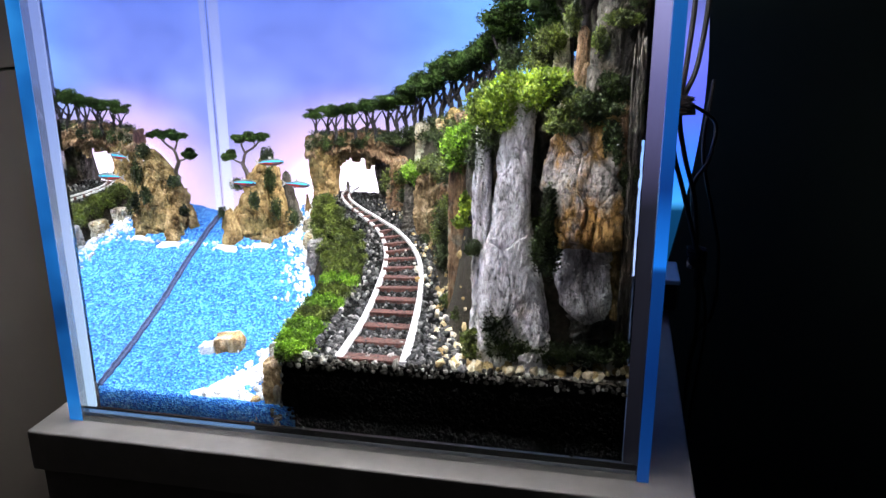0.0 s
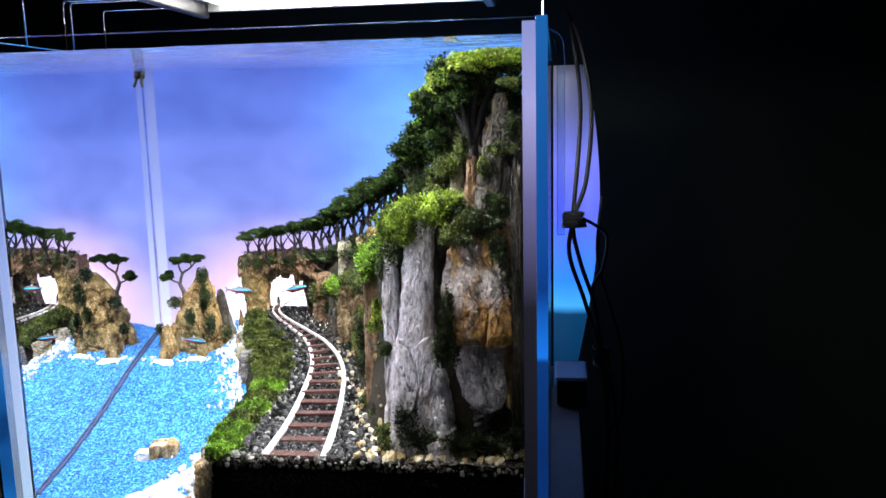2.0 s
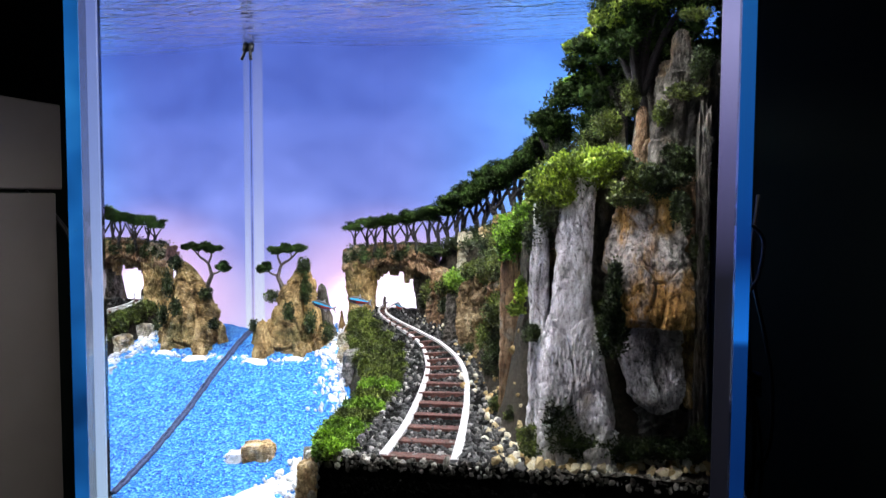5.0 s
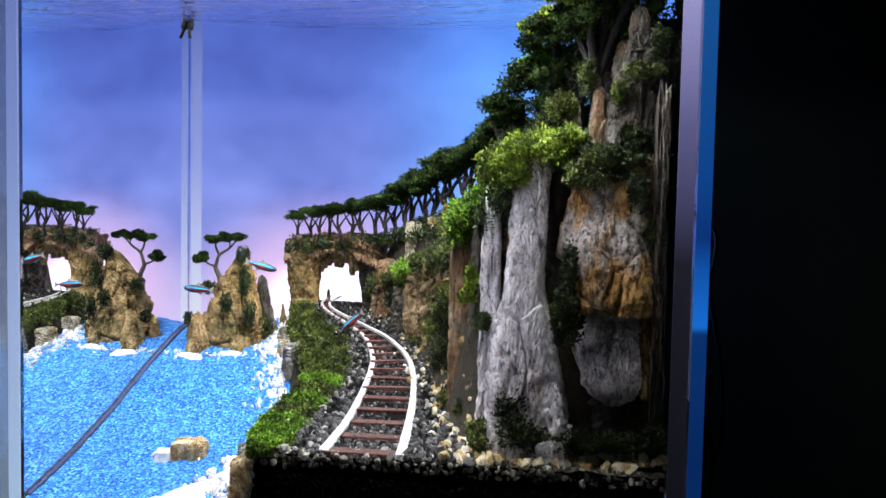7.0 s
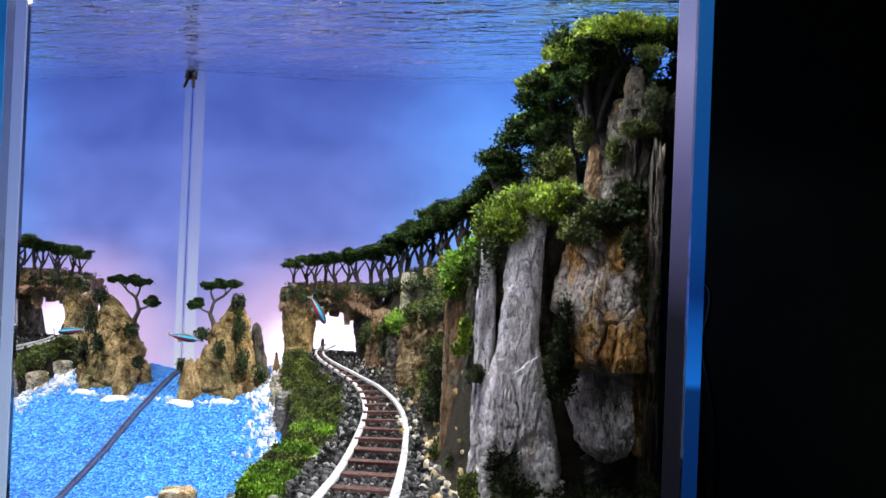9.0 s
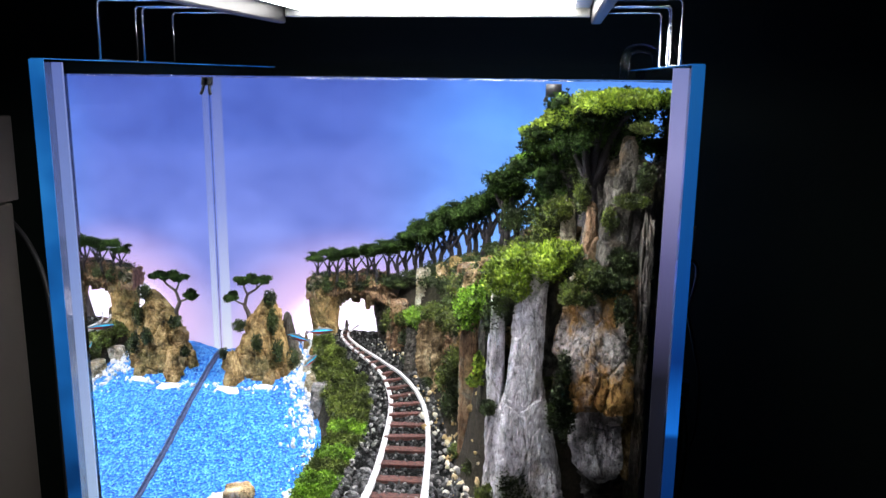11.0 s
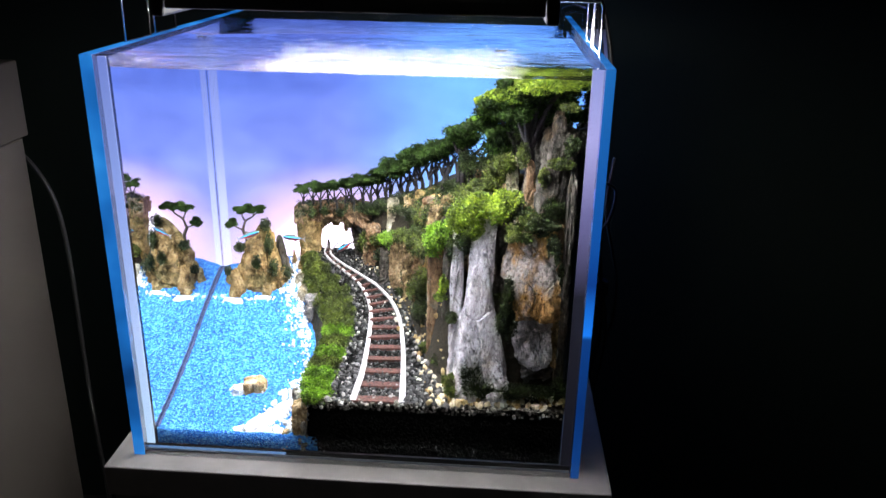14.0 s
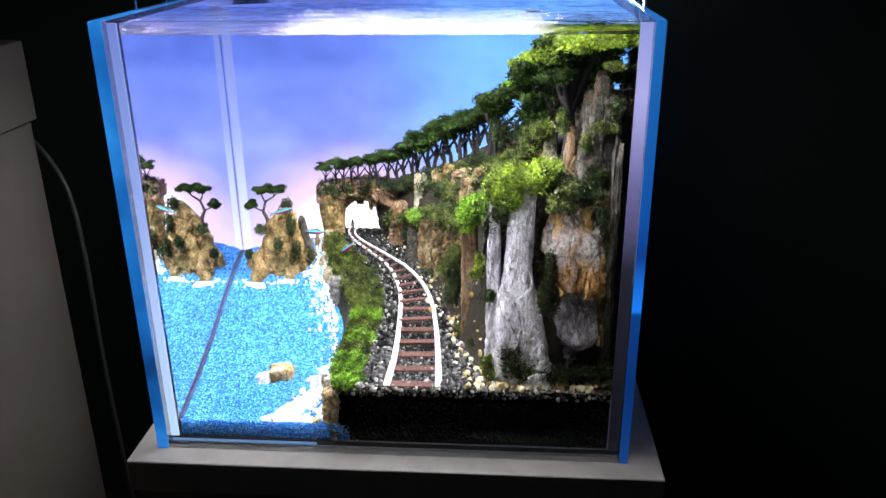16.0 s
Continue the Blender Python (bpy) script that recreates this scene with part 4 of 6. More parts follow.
# ---------------------------------------------------------------- cliffs, arch and islands
def cliffs():
    g = "stones of the cliff"
    crag("cliff_slab", ((0.806, 0.098, 0.151), (0.845, 0.100, 0.150), (0.868, 0.1015, 0.148), (0.896, 0.1035, 0.141), (0.925, 0.109, 0.136), (0.960, 0.112, 0.136), (0.990, 0.114, 0.137), (1.014, 0.112, 0.139)), (0.020, 0.021, 0.022, 0.025, 0.030, 0.036, 0.041, 0.045), 0.046, GREY_ROCK, 3, "tall pale grey cliff slab with vertical grain", g, nu=190, nv=170, rough=0.0021, cell=0.026, grain=0.0012)
    rock("cliff_slab", 0.100, 0.060, 0.810, 0.017, 0.030, 0.190, GREY_ROCK, 5, "narrow grey cliff slab", 0, g, taper=0.55, nu=36, nv=44, rough=0.15)
    crag("cliff_foot_rock", ((0.812, 0.128, 0.158), (0.840, 0.131, 0.155), (0.868, 0.134, 0.149), (0.886, 0.137, 0.143)), (0.017, 0.018, 0.022, 0.027), 0.030, GREY_ROCK, 27, "grey wedge at the cliff foot", g, nu=64, nv=40, cell=0.020)
    crag("cliff_block", ((0.913, 0.158, 0.202), (0.922, 0.153, 0.204), (0.945, 0.1475, 0.204), (0.965, 0.149, 0.203), (0.985, 0.152, 0.205), (1.014, 0.155, 0.206)), (0.0205, 0.0195, 0.023, 0.029, 0.035, 0.041), 0.050, OCHRE_GREY, 9, "broad ochre and grey cracked cliff block", g, nu=210, nv=130, rough=0.0036, cell=0.019, grain=0.0010)
    crag("cliff_block", ((0.962, 0.196, 0.2105), (0.985, 0.195, 0.2110), (1.018, 0.194, 0.2112)), (0.030, 0.032, 0.038), 0.036, BROWN_SLAB, 77, "brown slab beside the side glass", g, nu=60, nv=40, rough=0.0025)
    crag("cliff_tongue", ((0.856, 0.176, 0.184), (0.861, 0.168, 0.194), (0.872, 0.160, 0.199), (0.890, 0.154, 0.200), (0.918, 0.153, 0.201)), (0.0255, 0.0220, 0.0220, 0.0270, 0.0360), 0.040, GREY_ROCK, 12, "grey rounded tongue under the cliff block", g, nu=170, nv=90, rough=0.0036, cell=0.015, grain=0.0011, top=0)
    crag("cliff_edge_slab", ((0.862, 0.197, 0.208), (0.900, 0.195, 0.209), (0.940, 0.196, 0.2085)), (0.025, 0.025, 0.028), 0.028, OCHRE_ROCK, 16, "narrow ochre slab against the side glass", g, nu=60, nv=50, rough=0.0024, cell=0.016)
    # The dark slab is added to block the blue sheet's glow past the cliff.
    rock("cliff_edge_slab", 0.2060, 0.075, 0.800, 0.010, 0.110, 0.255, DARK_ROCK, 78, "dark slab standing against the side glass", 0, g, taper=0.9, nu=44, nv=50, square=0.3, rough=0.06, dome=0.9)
    # Dark tones of these two stones paint in shade of undercut and cleft.
    rock("undercut_rock", 0.184, 0.060, 0.800, 0.050, 0.036, 0.060, SHADE_ROCK, 14, "undercut rock at the cliff foot with shade in its colour", 0, g, taper=0.9, nu=30, nv=20)
    rock("cliff_core", 0.150, 0.074, 0.810, 0.050, 0.036, 0.200, DARK_ROCK, 15, "rock in the cleft, darkened to paint in its shade", 0, g, taper=0.8, nu=30, nv=30)
    crag("cliff_crown_rock", ((0.985, 0.172, 0.2108), (1.030, 0.173, 0.2110), (1.065, 0.177, 0.2110), (1.092, 0.183, 0.2106)), (0.042, 0.044, 0.048, 0.054), 0.050, DARK_ROCK, 17, "dark grey rock near the waterline", g, nu=90, nv=60, rough=0.0038)
    crag("cliff_crown_rock", ((0.985, 0.160, 0.1745), (1.040, 0.1625, 0.1735), (1.060, 0.164, 0.172)), (0.054, 0.057, 0.062), 0.024, BROWN_SLAB, 18, "slim brown-grey stone standing among moss", g, nu=50, nv=50, rough=0.0020, cell=0.014)
    crag("cliff_crown_rock", ((1.080, 0.186, 0.199), (1.098, 0.1870, 0.1980), (1.110, 0.188, 0.196)), (0.050, 0.053, 0.056), 0.020, DARK_ROCK, 19, "small grey stone under the canopy", g, nu=44, nv=30, rough=0.0018, cell=0.014)
    rock("pale_stone", 0.1515, 0.106, 1.010, 0.014, 0.018, 0.045, PALE_ROCK, 19, "small pale stone on the cliff top", 0, g, taper=0.7)
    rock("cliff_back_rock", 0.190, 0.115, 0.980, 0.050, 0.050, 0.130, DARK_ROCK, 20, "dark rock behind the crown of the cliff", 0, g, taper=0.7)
    rock("brown_slab", 0.0765, 0.100, 0.815, 0.021, 0.022, 0.145, BROWN_SLAB, 21, "upright brown slate slab", -8, g, taper=0.86, nu=36, nv=40, rough=0.07, square=0.35)
    rock("brown_slab", 0.091, 0.082, 0.815, 0.016, 0.020, 0.150, DARK_ROCK, 44, "dark slab beside the brown one", -8, g, taper=0.86, nu=26, nv=26, rough=0.1)
    rock("ochre_rock", 0.041, 0.190, 0.862, 0.026, 0.024, 0.074, TAN_BROWN, 22, "brown and ochre cliff rock", 10, g, taper=0.8, square=0.3, rough=0.24, tall=0.9, cells=1.4)
    rock("ochre_rock", 0.056, 0.166, 0.845, 0.024, 0.022, 0.084, BROWN_SLAB, 42, "upright brown slate cliff rock", -10, g, taper=0.85, square=0.3, rough=0.22, cells=1.4)
    rock("small_cliff_rock", 0.009, 0.216, 0.858, 0.020, 0.018, 0.050, DARK_ROCK, 23, "low grey-brown cliff rock", 20, g, taper=0.75, square=0.3, rough=0.26)
    rock("small_cliff_rock", 0.024, 0.206, 0.860, 0.022, 0.018, 0.062, TAN_BROWN, 24, "upright brown slate cliff rock", -15, g, taper=0.8, square=0.3, rough=0.26)
    rock("small_cliff_rock", -0.013, 0.244, 0.875, 0.022, 0.018, 0.055, BROWN_SLAB, 25, "upright brown slate cliff rock", 0, g, taper=0.8, square=0.3, rough=0.26)
    rock("pale_stone", 0.013, 0.240, 0.920, 0.016, 0.016, 0.044, PALE_ROCK, 26, "pale stone under the trees", 0, g, taper=0.75, square=0.3, rough=0.22)
    rock("pale_stone", 0.031, 0.240, 0.930, 0.016, 0.014, 0.040, TAN_ROCK, 28, "tan stone under the trees", 0, g, taper=0.75, square=0.3, rough=0.22)
    rock("pale_stone", 0.047, 0.225, 0.945, 0.016, 0.014, 0.036, OCHRE_ROCK, 29, "ochre stone under the trees", 0, g, taper=0.75, square=0.3, rough=0.22)
    # the natural arch over the track
    crag("arch_pillar", ((0.858, -0.113, -0.079), (0.875, -0.110, -0.082), (0.895, -0.109, -0.083), (0.915, -0.112, -0.081), (0.936, -0.113, -0.076)), (0.249, 0.250, 0.251, 0.250, 0.249), 0.024, OCHRE_ROCK, 31, "ochre pillar of the rock arch", g, nu=64, nv=50, rough=0.0024, cell=0.014, corner=2.6)
    rock("arch_pillar", -0.031, 0.272, 0.868, 0.026, 0.020, 0.076, DARK_ROCK, 32, "dark pillar of the rock arch", 0, g, taper=1.0)
    v, f = rock_arrays(0.024, 0.026, 0.094, 33, taper=1.0, nu=30, nv=48, rough=0.28, square=0.3, cells=1.5, tall=1.0)
    vs = []
    for (x, y, z) in v:
        vs.append((z - 0.047, y, -x * 0.9 + 0.006 * math.sin(math.pi * (z + 0.0) / 0.094)))
    thing("arch_lintel", mesh_of("arch_lintel", vs, f, BROWN_SLAB), "mossy rock arch spanning the track", "rock", g, at=pose(-0.066, 0.263, 0.933))
    r = np.random.default_rng(5)
    for k in range(13):
        x = -0.084 + 0.0038 * k
        h = 0.005 + 0.012 * r.random()
        rock("arch_icicle", x, 0.263, 0.9285 - h, 0.0050, 0.006, h + 0.006, TAN_BROWN, 60 + k, "hanging point under the rock arch", 0, "hanging points of the arch", nu=8, nv=6, taper=2.2, rough=0.1)
    rock("arch_stone", -0.0745, 0.268, 0.880, 0.006, 0.006, 0.018, DARK_ROCK, 81, "small standing stone in the arch", 0, g, nu=10, nv=8, point=0.4)
    # bank stones
    rock("bank_rock", -0.0750, 0.178, 0.822, 0.026, 0.024, 0.038, SHADE_ROCK, 34, "grey rock at the water's edge", 20, "bank stones", taper=0.7, square=0.3)
    rock("bank_rock", -0.0895, 0.205, 0.832, 0.030, 0.026, 0.027, PALE_ROCK, 35, "pale rock at the water's edge", 0, "bank stones", taper=0.6, square=0.3)
    rock("bank_rock", -0.0985, 0.230, 0.842, 0.026, 0.024, 0.024, PALE_ROCK, 36, "pale rock below the arch", 0, "bank stones", taper=0.6, square=0.3)
    rock("bank_rock", -0.0570, 0.0215, 0.760, 0.022, 0.018, 0.052, TAN_ROCK, 37, "tan rock holding the bank at the glass", 0, "bank stones", taper=0.8)
    rock("bank_rock", -0.0410, 0.018, 0.758, 0.016, 0.013, 0.048, TAN_BROWN, 38, "brown rock at the glass", 0, "bank stones", taper=0.8)
    rock("bank_rock", -0.0330, 0.017, 0.795, 0.005, 0.010, 0.022, PALE_ROCK, 39, "thin pale chip of stone", 0, "bank stones", taper=0.6, nu=14, nv=10)
    rock("bank_rock", -0.0680, 0.024, 0.757, 0.018, 0.020, 0.022, OCHRE_ROCK, 40, "low tan stone at the glass", 0, "bank stones", taper=0.6)
    rock("bank_rock", -0.0500, 0.0175, 0.758, 0.020, 0.013, 0.034, PALE_ROCK, 91, "pale tan stone packed at the glass", 10, "bank stones", taper=0.7, square=0.4)
    rock("bank_rock", -0.0480, 0.0250, 0.770, 0.020, 0.016, 0.045, TAN_BROWN, 92, "brown stone below the bank moss", -15, "bank stones", taper=0.75, square=0.4)
    rock("bank_rock", -0.0720, 0.0170, 0.758, 0.016, 0.012, 0.021, TAN_ROCK, 93, "low tan stone in the white surf", 25, "bank stones", taper=0.6, square=0.5)
    rock("bank_rock", -0.0360, 0.0160, 0.757, 0.013, 0.010, 0.040, SHADE_ROCK, 94, "grey stone at the glass", 0, "bank stones", taper=0.7, square=0.4)
    rock("bank_rock", -0.0640, 0.0420, 0.778, 0.016, 0.018, 0.034, PALE_ROCK, 95, "pale stone in the shore bank", 30, "bank stones", taper=0.6, square=0.4)
    # sea stacks
    i = "stones of the sea stacks"
    crag("sea_stack", ((0.834, -0.185, -0.116), (0.858, -0.183, -0.120), (0.880, -0.178, -0.126), (0.902, -0.169, -0.133), (0.918, -0.157, -0.138), (0.930, -0.148, -0.142)), (0.204, 0.207, 0.211, 0.216, 0.221, 0.225), (0.054, 0.050, 0.042, 0.031, 0.020, 0.010), OCHRE_ROCK, 41, "tall ochre sea stack with a bonsai", i, nu=90, nv=70, rough=0.0032, corner=2.5)
    rock("sea_stack_shoulder", -0.1760, 0.222, 0.838, 0.026, 0.030, 0.040, OCHRE_ROCK, 61, "ochre shoulder of the sea stack", 0, i, taper=0.45, lean=0.10, nu=36, nv=30, square=0.8)
    rock("sea_stack_flank", -0.1230, 0.240, 0.840, 0.022, 0.026, 0.070, DARK_ROCK, 46, "dark flank of the sea stack", 0, i, taper=0.3, lean=-0.10, square=0.8)
    rock("small_sea_stack", -0.1770, 0.204, 0.830, 0.027, 0.022, 0.048, OCHRE_ROCK, 43, "small pointed ochre stack", 0, i, taper=0.25, square=0.8)
    rock("small_sea_stack", -0.1400, 0.206, 0.832, 0.018, 0.016, 0.028, OCHRE_ROCK, 47, "low rounded ochre stone", 0, i, taper=0.5, square=0.8)
    rock("small_sea_stack", -0.1900, 0.222, 0.836, 0.015, 0.014, 0.034, OCHRE_ROCK, 48, "narrow ochre stone by the glass", 0, i, taper=0.4, square=0.8)
    rock("far_sea_stack", -0.1195, 0.268, 0.848, 0.012, 0.010, 0.033, OCHRE_ROCK, 49, "distant pointed ochre sea stack", 0, i, taper=0.15, square=0.8)
    rock("far_sea_stack", -0.1100, 0.270, 0.850, 0.009, 0.010, 0.025, OCHRE_ROCK, 50, "distant pointed ochre sea stack", 0, i, taper=0.15, square=0.8)
    rock("lone_rock", -0.1205, 0.073, 0.785, 0.028, 0.022, 0.019, TAN_ROCK, 51, "flat orange-tan rock lying in the blue sand", 15, taper=0.85, square=0.4)
    rock("lone_shell", -0.1350, 0.069, 0.785, 0.022, 0.020, 0.012, FOAM, 52, "white stone beside the tan rock", 15, taper=0.7, rough=0.12)


# ---------------------------------------------------------------- planting
def planting():
    r = np.random.default_rng(15)
    # bright carpets over the cliff
    moss("bright_moss", [(0.112, 0.058, 1.010, 0.022, 0.022, 0.012, 900), (0.130, 0.055, 1.016, 0.026, 0.022, 0.013, 1100), (0.147, 0.062, 1.022, 0.016, 0.02, 0.010, 600),
                         (0.101, 0.060, 1.000, 0.012, 0.016, 0.012, 500), (0.116, 0.040, 1.000, 0.010, 0.010, 0.009, 300)], 0.0036, MOSS_BRIGHT, 1, "bright green moss cushion capping the cliff", group="moss cushions")
    moss("slab_moss", [(0.079, 0.092, 0.972, 0.016, 0.018, 0.013, 700), (0.090, 0.082, 0.982, 0.012, 0.014, 0.012, 450), (0.074, 0.095, 0.958, 0.009, 0.012, 0.010, 300)], 0.0034, MOSS_FRONT, 2, "green moss hanging over the slate slab", group="moss cushions")
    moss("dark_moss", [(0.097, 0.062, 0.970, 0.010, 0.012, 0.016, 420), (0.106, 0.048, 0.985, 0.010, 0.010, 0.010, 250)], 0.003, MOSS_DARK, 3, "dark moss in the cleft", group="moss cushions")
    moss("dark_bush", [(0.117, 0.026, 0.848, 0.011, 0.008, 0.018, 800), (0.121, 0.024, 0.836, 0.014, 0.008, 0.010, 500)], 0.003, MOSS_DARK, 4, "dark green bush at the cliff foot", "bush")
    moss("low_moss", [(0.137, 0.024, 0.832, 0.016, 0.008, 0.009, 600), (0.158, 0.024, 0.833, 0.018, 0.008, 0.008, 600), (0.182, 0.023, 0.835, 0.02, 0.007, 0.007, 400), (0.205, 0.022, 0.840, 0.008, 0.007, 0.012, 250)], 0.003, MOSS_DARK, 5, "dark low moss in front of the cliff", group="moss cushions")
    moss("low_moss", [(0.099, 0.038, 0.832, 0.010, 0.010, 0.009, 500), (0.104, 0.027, 0.827, 0.012, 0.007, 0.007, 450), (0.084, 0.072, 0.838, 0.009, 0.010, 0.008, 400)], 0.003, MOSS_MID, 6, "olive moss among the pebbles", group="moss cushions")
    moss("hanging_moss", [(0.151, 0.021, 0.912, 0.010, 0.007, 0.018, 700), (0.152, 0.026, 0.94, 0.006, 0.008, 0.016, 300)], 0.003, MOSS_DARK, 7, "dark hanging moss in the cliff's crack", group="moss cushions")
    moss("hanging_moss", [(0.096, 0.042, 0.904, 0.006, 0.006, 0.006, 220)], 0.0026, MOSS_DARK, 8, "dark tuft on the grey slab", group="moss cushions")
    moss("fern_tuft", [(0.086, 0.064, 0.930, 0.004, 0.004, 0.009, 90), (0.083, 0.062, 0.917, 0.006, 0.004, 0.004, 70)], 0.005, MOSS_BRIGHT, 9, "small bright green fern on the slab", "fern")
    moss("ridge_moss", [(0.160, 0.052, 1.014, 0.014, 0.012, 0.008, 420), (0.184, 0.040, 1.012, 0.012, 0.008, 0.006, 260), (0.205, 0.040, 1.016, 0.010, 0.008, 0.008, 220)], 0.003, MOSS_DARK, 10, "dark moss on the block's ledge", group="moss cushions")
    moss("ridge_moss", [(0.194, 0.043, 1.066, 0.012, 0.008, 0.005, 360), (0.180, 0.046, 1.052, 0.006, 0.007, 0.008, 240), (0.200, 0.052, 1.117, 0.010, 0.010, 0.004, 200)], 0.003, MOSS_MID, 11, "olive moss on the grey crown rock", group="moss cushions")
    moss("ridge_moss", [(0.144, 0.098, 1.050, 0.011, 0.010, 0.010, 480), (0.160, 0.070, 1.066, 0.006, 0.008, 0.012, 300), (0.134, 0.116, 1.038, 0.011, 0.012, 0.011, 400)], 0.003, MOSS_MID, 12, "olive moss round the pale stone", group="moss cushions")
    moss("ridge_moss", [(0.120, 0.140, 1.008, 0.020, 0.016, 0.011, 600), (0.104, 0.160, 0.992, 0.02, 0.018, 0.012, 600), (0.14, 0.115, 1.03, 0.016, 0.014, 0.010, 400)], 0.003, MOSS_MID, 13, "olive moss behind the bright cushion", group="moss cushions")
    # Dark moss fills the crown's inside and paints in its deep shade.
    moss("crown_shade_thicket", [(0.132, 0.148, 1.040, 0.016, 0.014, 0.020, 600), (0.150, 0.125, 1.062, 0.016, 0.014, 0.020, 600), (0.162, 0.108, 1.090, 0.014, 0.012, 0.018, 500), (0.186, 0.108, 1.108, 0.020, 0.014, 0.016, 600), (0.106, 0.176, 1.030, 0.014, 0.014, 0.014, 400)], 0.0032, MOSS_DARK, 14, "dense thicket under the crown trees, shade put into its dark moss", "bush")
    moss("block_moss", clustered([(0.193, 0.026, 0.990, 0.008, 0.006, 0.014, 300), (0.203, 0.030, 0.962, 0.006, 0.006, 0.012, 240), (0.180, 0.034, 1.006, 0.016, 0.008, 0.008, 420)], 3, 5), 0.003, MOSS_DARK, 16, "dark moss hanging over the cracked block", group="moss cushions")
    moss("block_moss", clustered([(0.158, 0.034, 1.000, 0.012, 0.008, 0.007, 300), (0.170, 0.040, 1.012, 0.012, 0.010, 0.007, 320)], 4, 5), 0.003, MOSS_MID, 17, "olive moss along the ledge of the block", group="moss cushions")
    moss("crown_moss", clustered([(0.190, 0.040, 1.024, 0.012, 0.007, 0.006, 300), (0.204, 0.044, 1.084, 0.007, 0.008, 0.008, 240)], 5, 6), 0.0032, MOSS_DARK, 18, "dark tangled moss over the crown rock", group="moss cushions")
    # the wall above the track
    spots = [(0.062, 0.128, 0.875, 0.011, 0.012, 0.020, 600, MOSS_DARK), (0.060, 0.130, 0.905, 0.012, 0.012, 0.016, 500, MOSS_MID), (0.055, 0.142, 0.862, 0.010, 0.010, 0.012, 400, MOSS_DARK),
             (0.064, 0.140, 0.940, 0.016, 0.016, 0.012, 600, MOSS_MID), (0.048, 0.170, 0.935, 0.015, 0.014, 0.010, 500, MOSS_MID), (0.030, 0.196, 0.932, 0.013, 0.012, 0.009, 420, MOSS_MID),
             (0.012, 0.212, 0.922, 0.014, 0.010, 0.010, 420, MOSS_FRONT), (0.018, 0.216, 0.905, 0.010, 0.010, 0.012, 350, MOSS_DARK), (0.000, 0.226, 0.895, 0.010, 0.010, 0.008, 300, MOSS_DARK),
             (-0.020, 0.246, 0.905, 0.010, 0.008, 0.014, 400, MOSS_MID), (-0.028, 0.254, 0.895, 0.008, 0.008, 0.008, 260, MOSS_DARK), (-0.006, 0.236, 0.912, 0.010, 0.010, 0.008, 300, MOSS_MID),
             (0.036, 0.186, 0.885, 0.008, 0.010, 0.014, 350, MOSS_DARK), (0.046, 0.160, 0.880, 0.008, 0.010, 0.012, 350, MOSS_MID), (0.072, 0.120, 0.962, 0.012, 0.014, 0.010, 400, MOSS_MID),
             (0.060, 0.190, 0.960, 0.018, 0.018, 0.010, 420, MOSS_MID), (0.082, 0.165, 0.974, 0.018, 0.018, 0.012, 450, MOSS_MID), (0.040, 0.215, 0.955, 0.014, 0.014, 0.009, 300, MOSS_DARK),
             (0.066, 0.100, 0.838, 0.008, 0.010, 0.006, 260, MOSS_MID), (0.030, 0.192, 0.862, 0.010, 0.008, 0.006, 240, MOSS_DARK), (0.004, 0.222, 0.872, 0.010, 0.008, 0.006, 240, MOSS_DARK)]
    for k, (x, y, z, a, b, c, n, m) in enumerate(spots):
        moss("cliff_moss", [(x, y, z, a, b, c, n)], 0.0028, m, 100 + k, "olive and dark moss clinging to the cliff wall", group="cliff wall moss")
    # small stones and tufts up the slope
    tufts, stones = [], []
    while len(tufts) < 60:
        y = 0.06 + 0.19 * r.random()
        f = along(CLIFF_FOOT, y)
        x = f + 0.012 + 0.10 * r.random() ** 1.4
        if x > 0.20 or y < 0.11 and x < 0.11:
            continue
        tufts.append((x, y, land_height(x, y), 0.008 + 0.007 * r.random(), 0.006 + 0.005 * r.random()))
    for k, (x, y, z, a, c) in enumerate(tufts):
        if k % 3 == 2:
            rock("slope_stone", x, y, z - 0.012, 0.014 + 0.010 * r.random(), 0.014, 0.018 + 0.012 * r.random(), (BROWN_SLAB, TAN_BROWN, OCHRE_ROCK, TAN_BROWN)[k // 3 % 4], 600 + k, "small weathered stone set in the mossy slope", 60 * r.random(), "slope stones", nu=22, nv=16, square=0.3, rough=0.26)
        else:
            moss("slope_moss", [(x, y, z + 0.002, a, a * 0.9, c, 260)], 0.0028, (MOSS_MID, MOSS_DARK, MOSS_MID, MOSS_DARK)[k % 4], 700 + k, "tuft of moss on the cliff slope", group="slope moss")
    # under the trees
    ridge = [(-0.094, 0.262, 0.944), (-0.070, 0.263, 0.946), (-0.045, 0.262, 0.946), (-0.020, 0.252, 0.947), (0.004, 0.250, 0.953), (0.026, 0.246, 0.964), (0.046, 0.240, 0.969), (0.066, 0.228, 0.979), (0.088, 0.205, 0.994)]
    for k, (x, y, z) in enumerate(ridge):
        moss("ridge_carpet", [(x, y, z, 0.016, 0.014, 0.006, 420), (x + 0.006, y - 0.003, z - 0.004, 0.012, 0.008, 0.004, 160)], 0.0024, MOSS_DARK, 140 + k, "dark moss carpet under the tree row", group="ridge carpet")
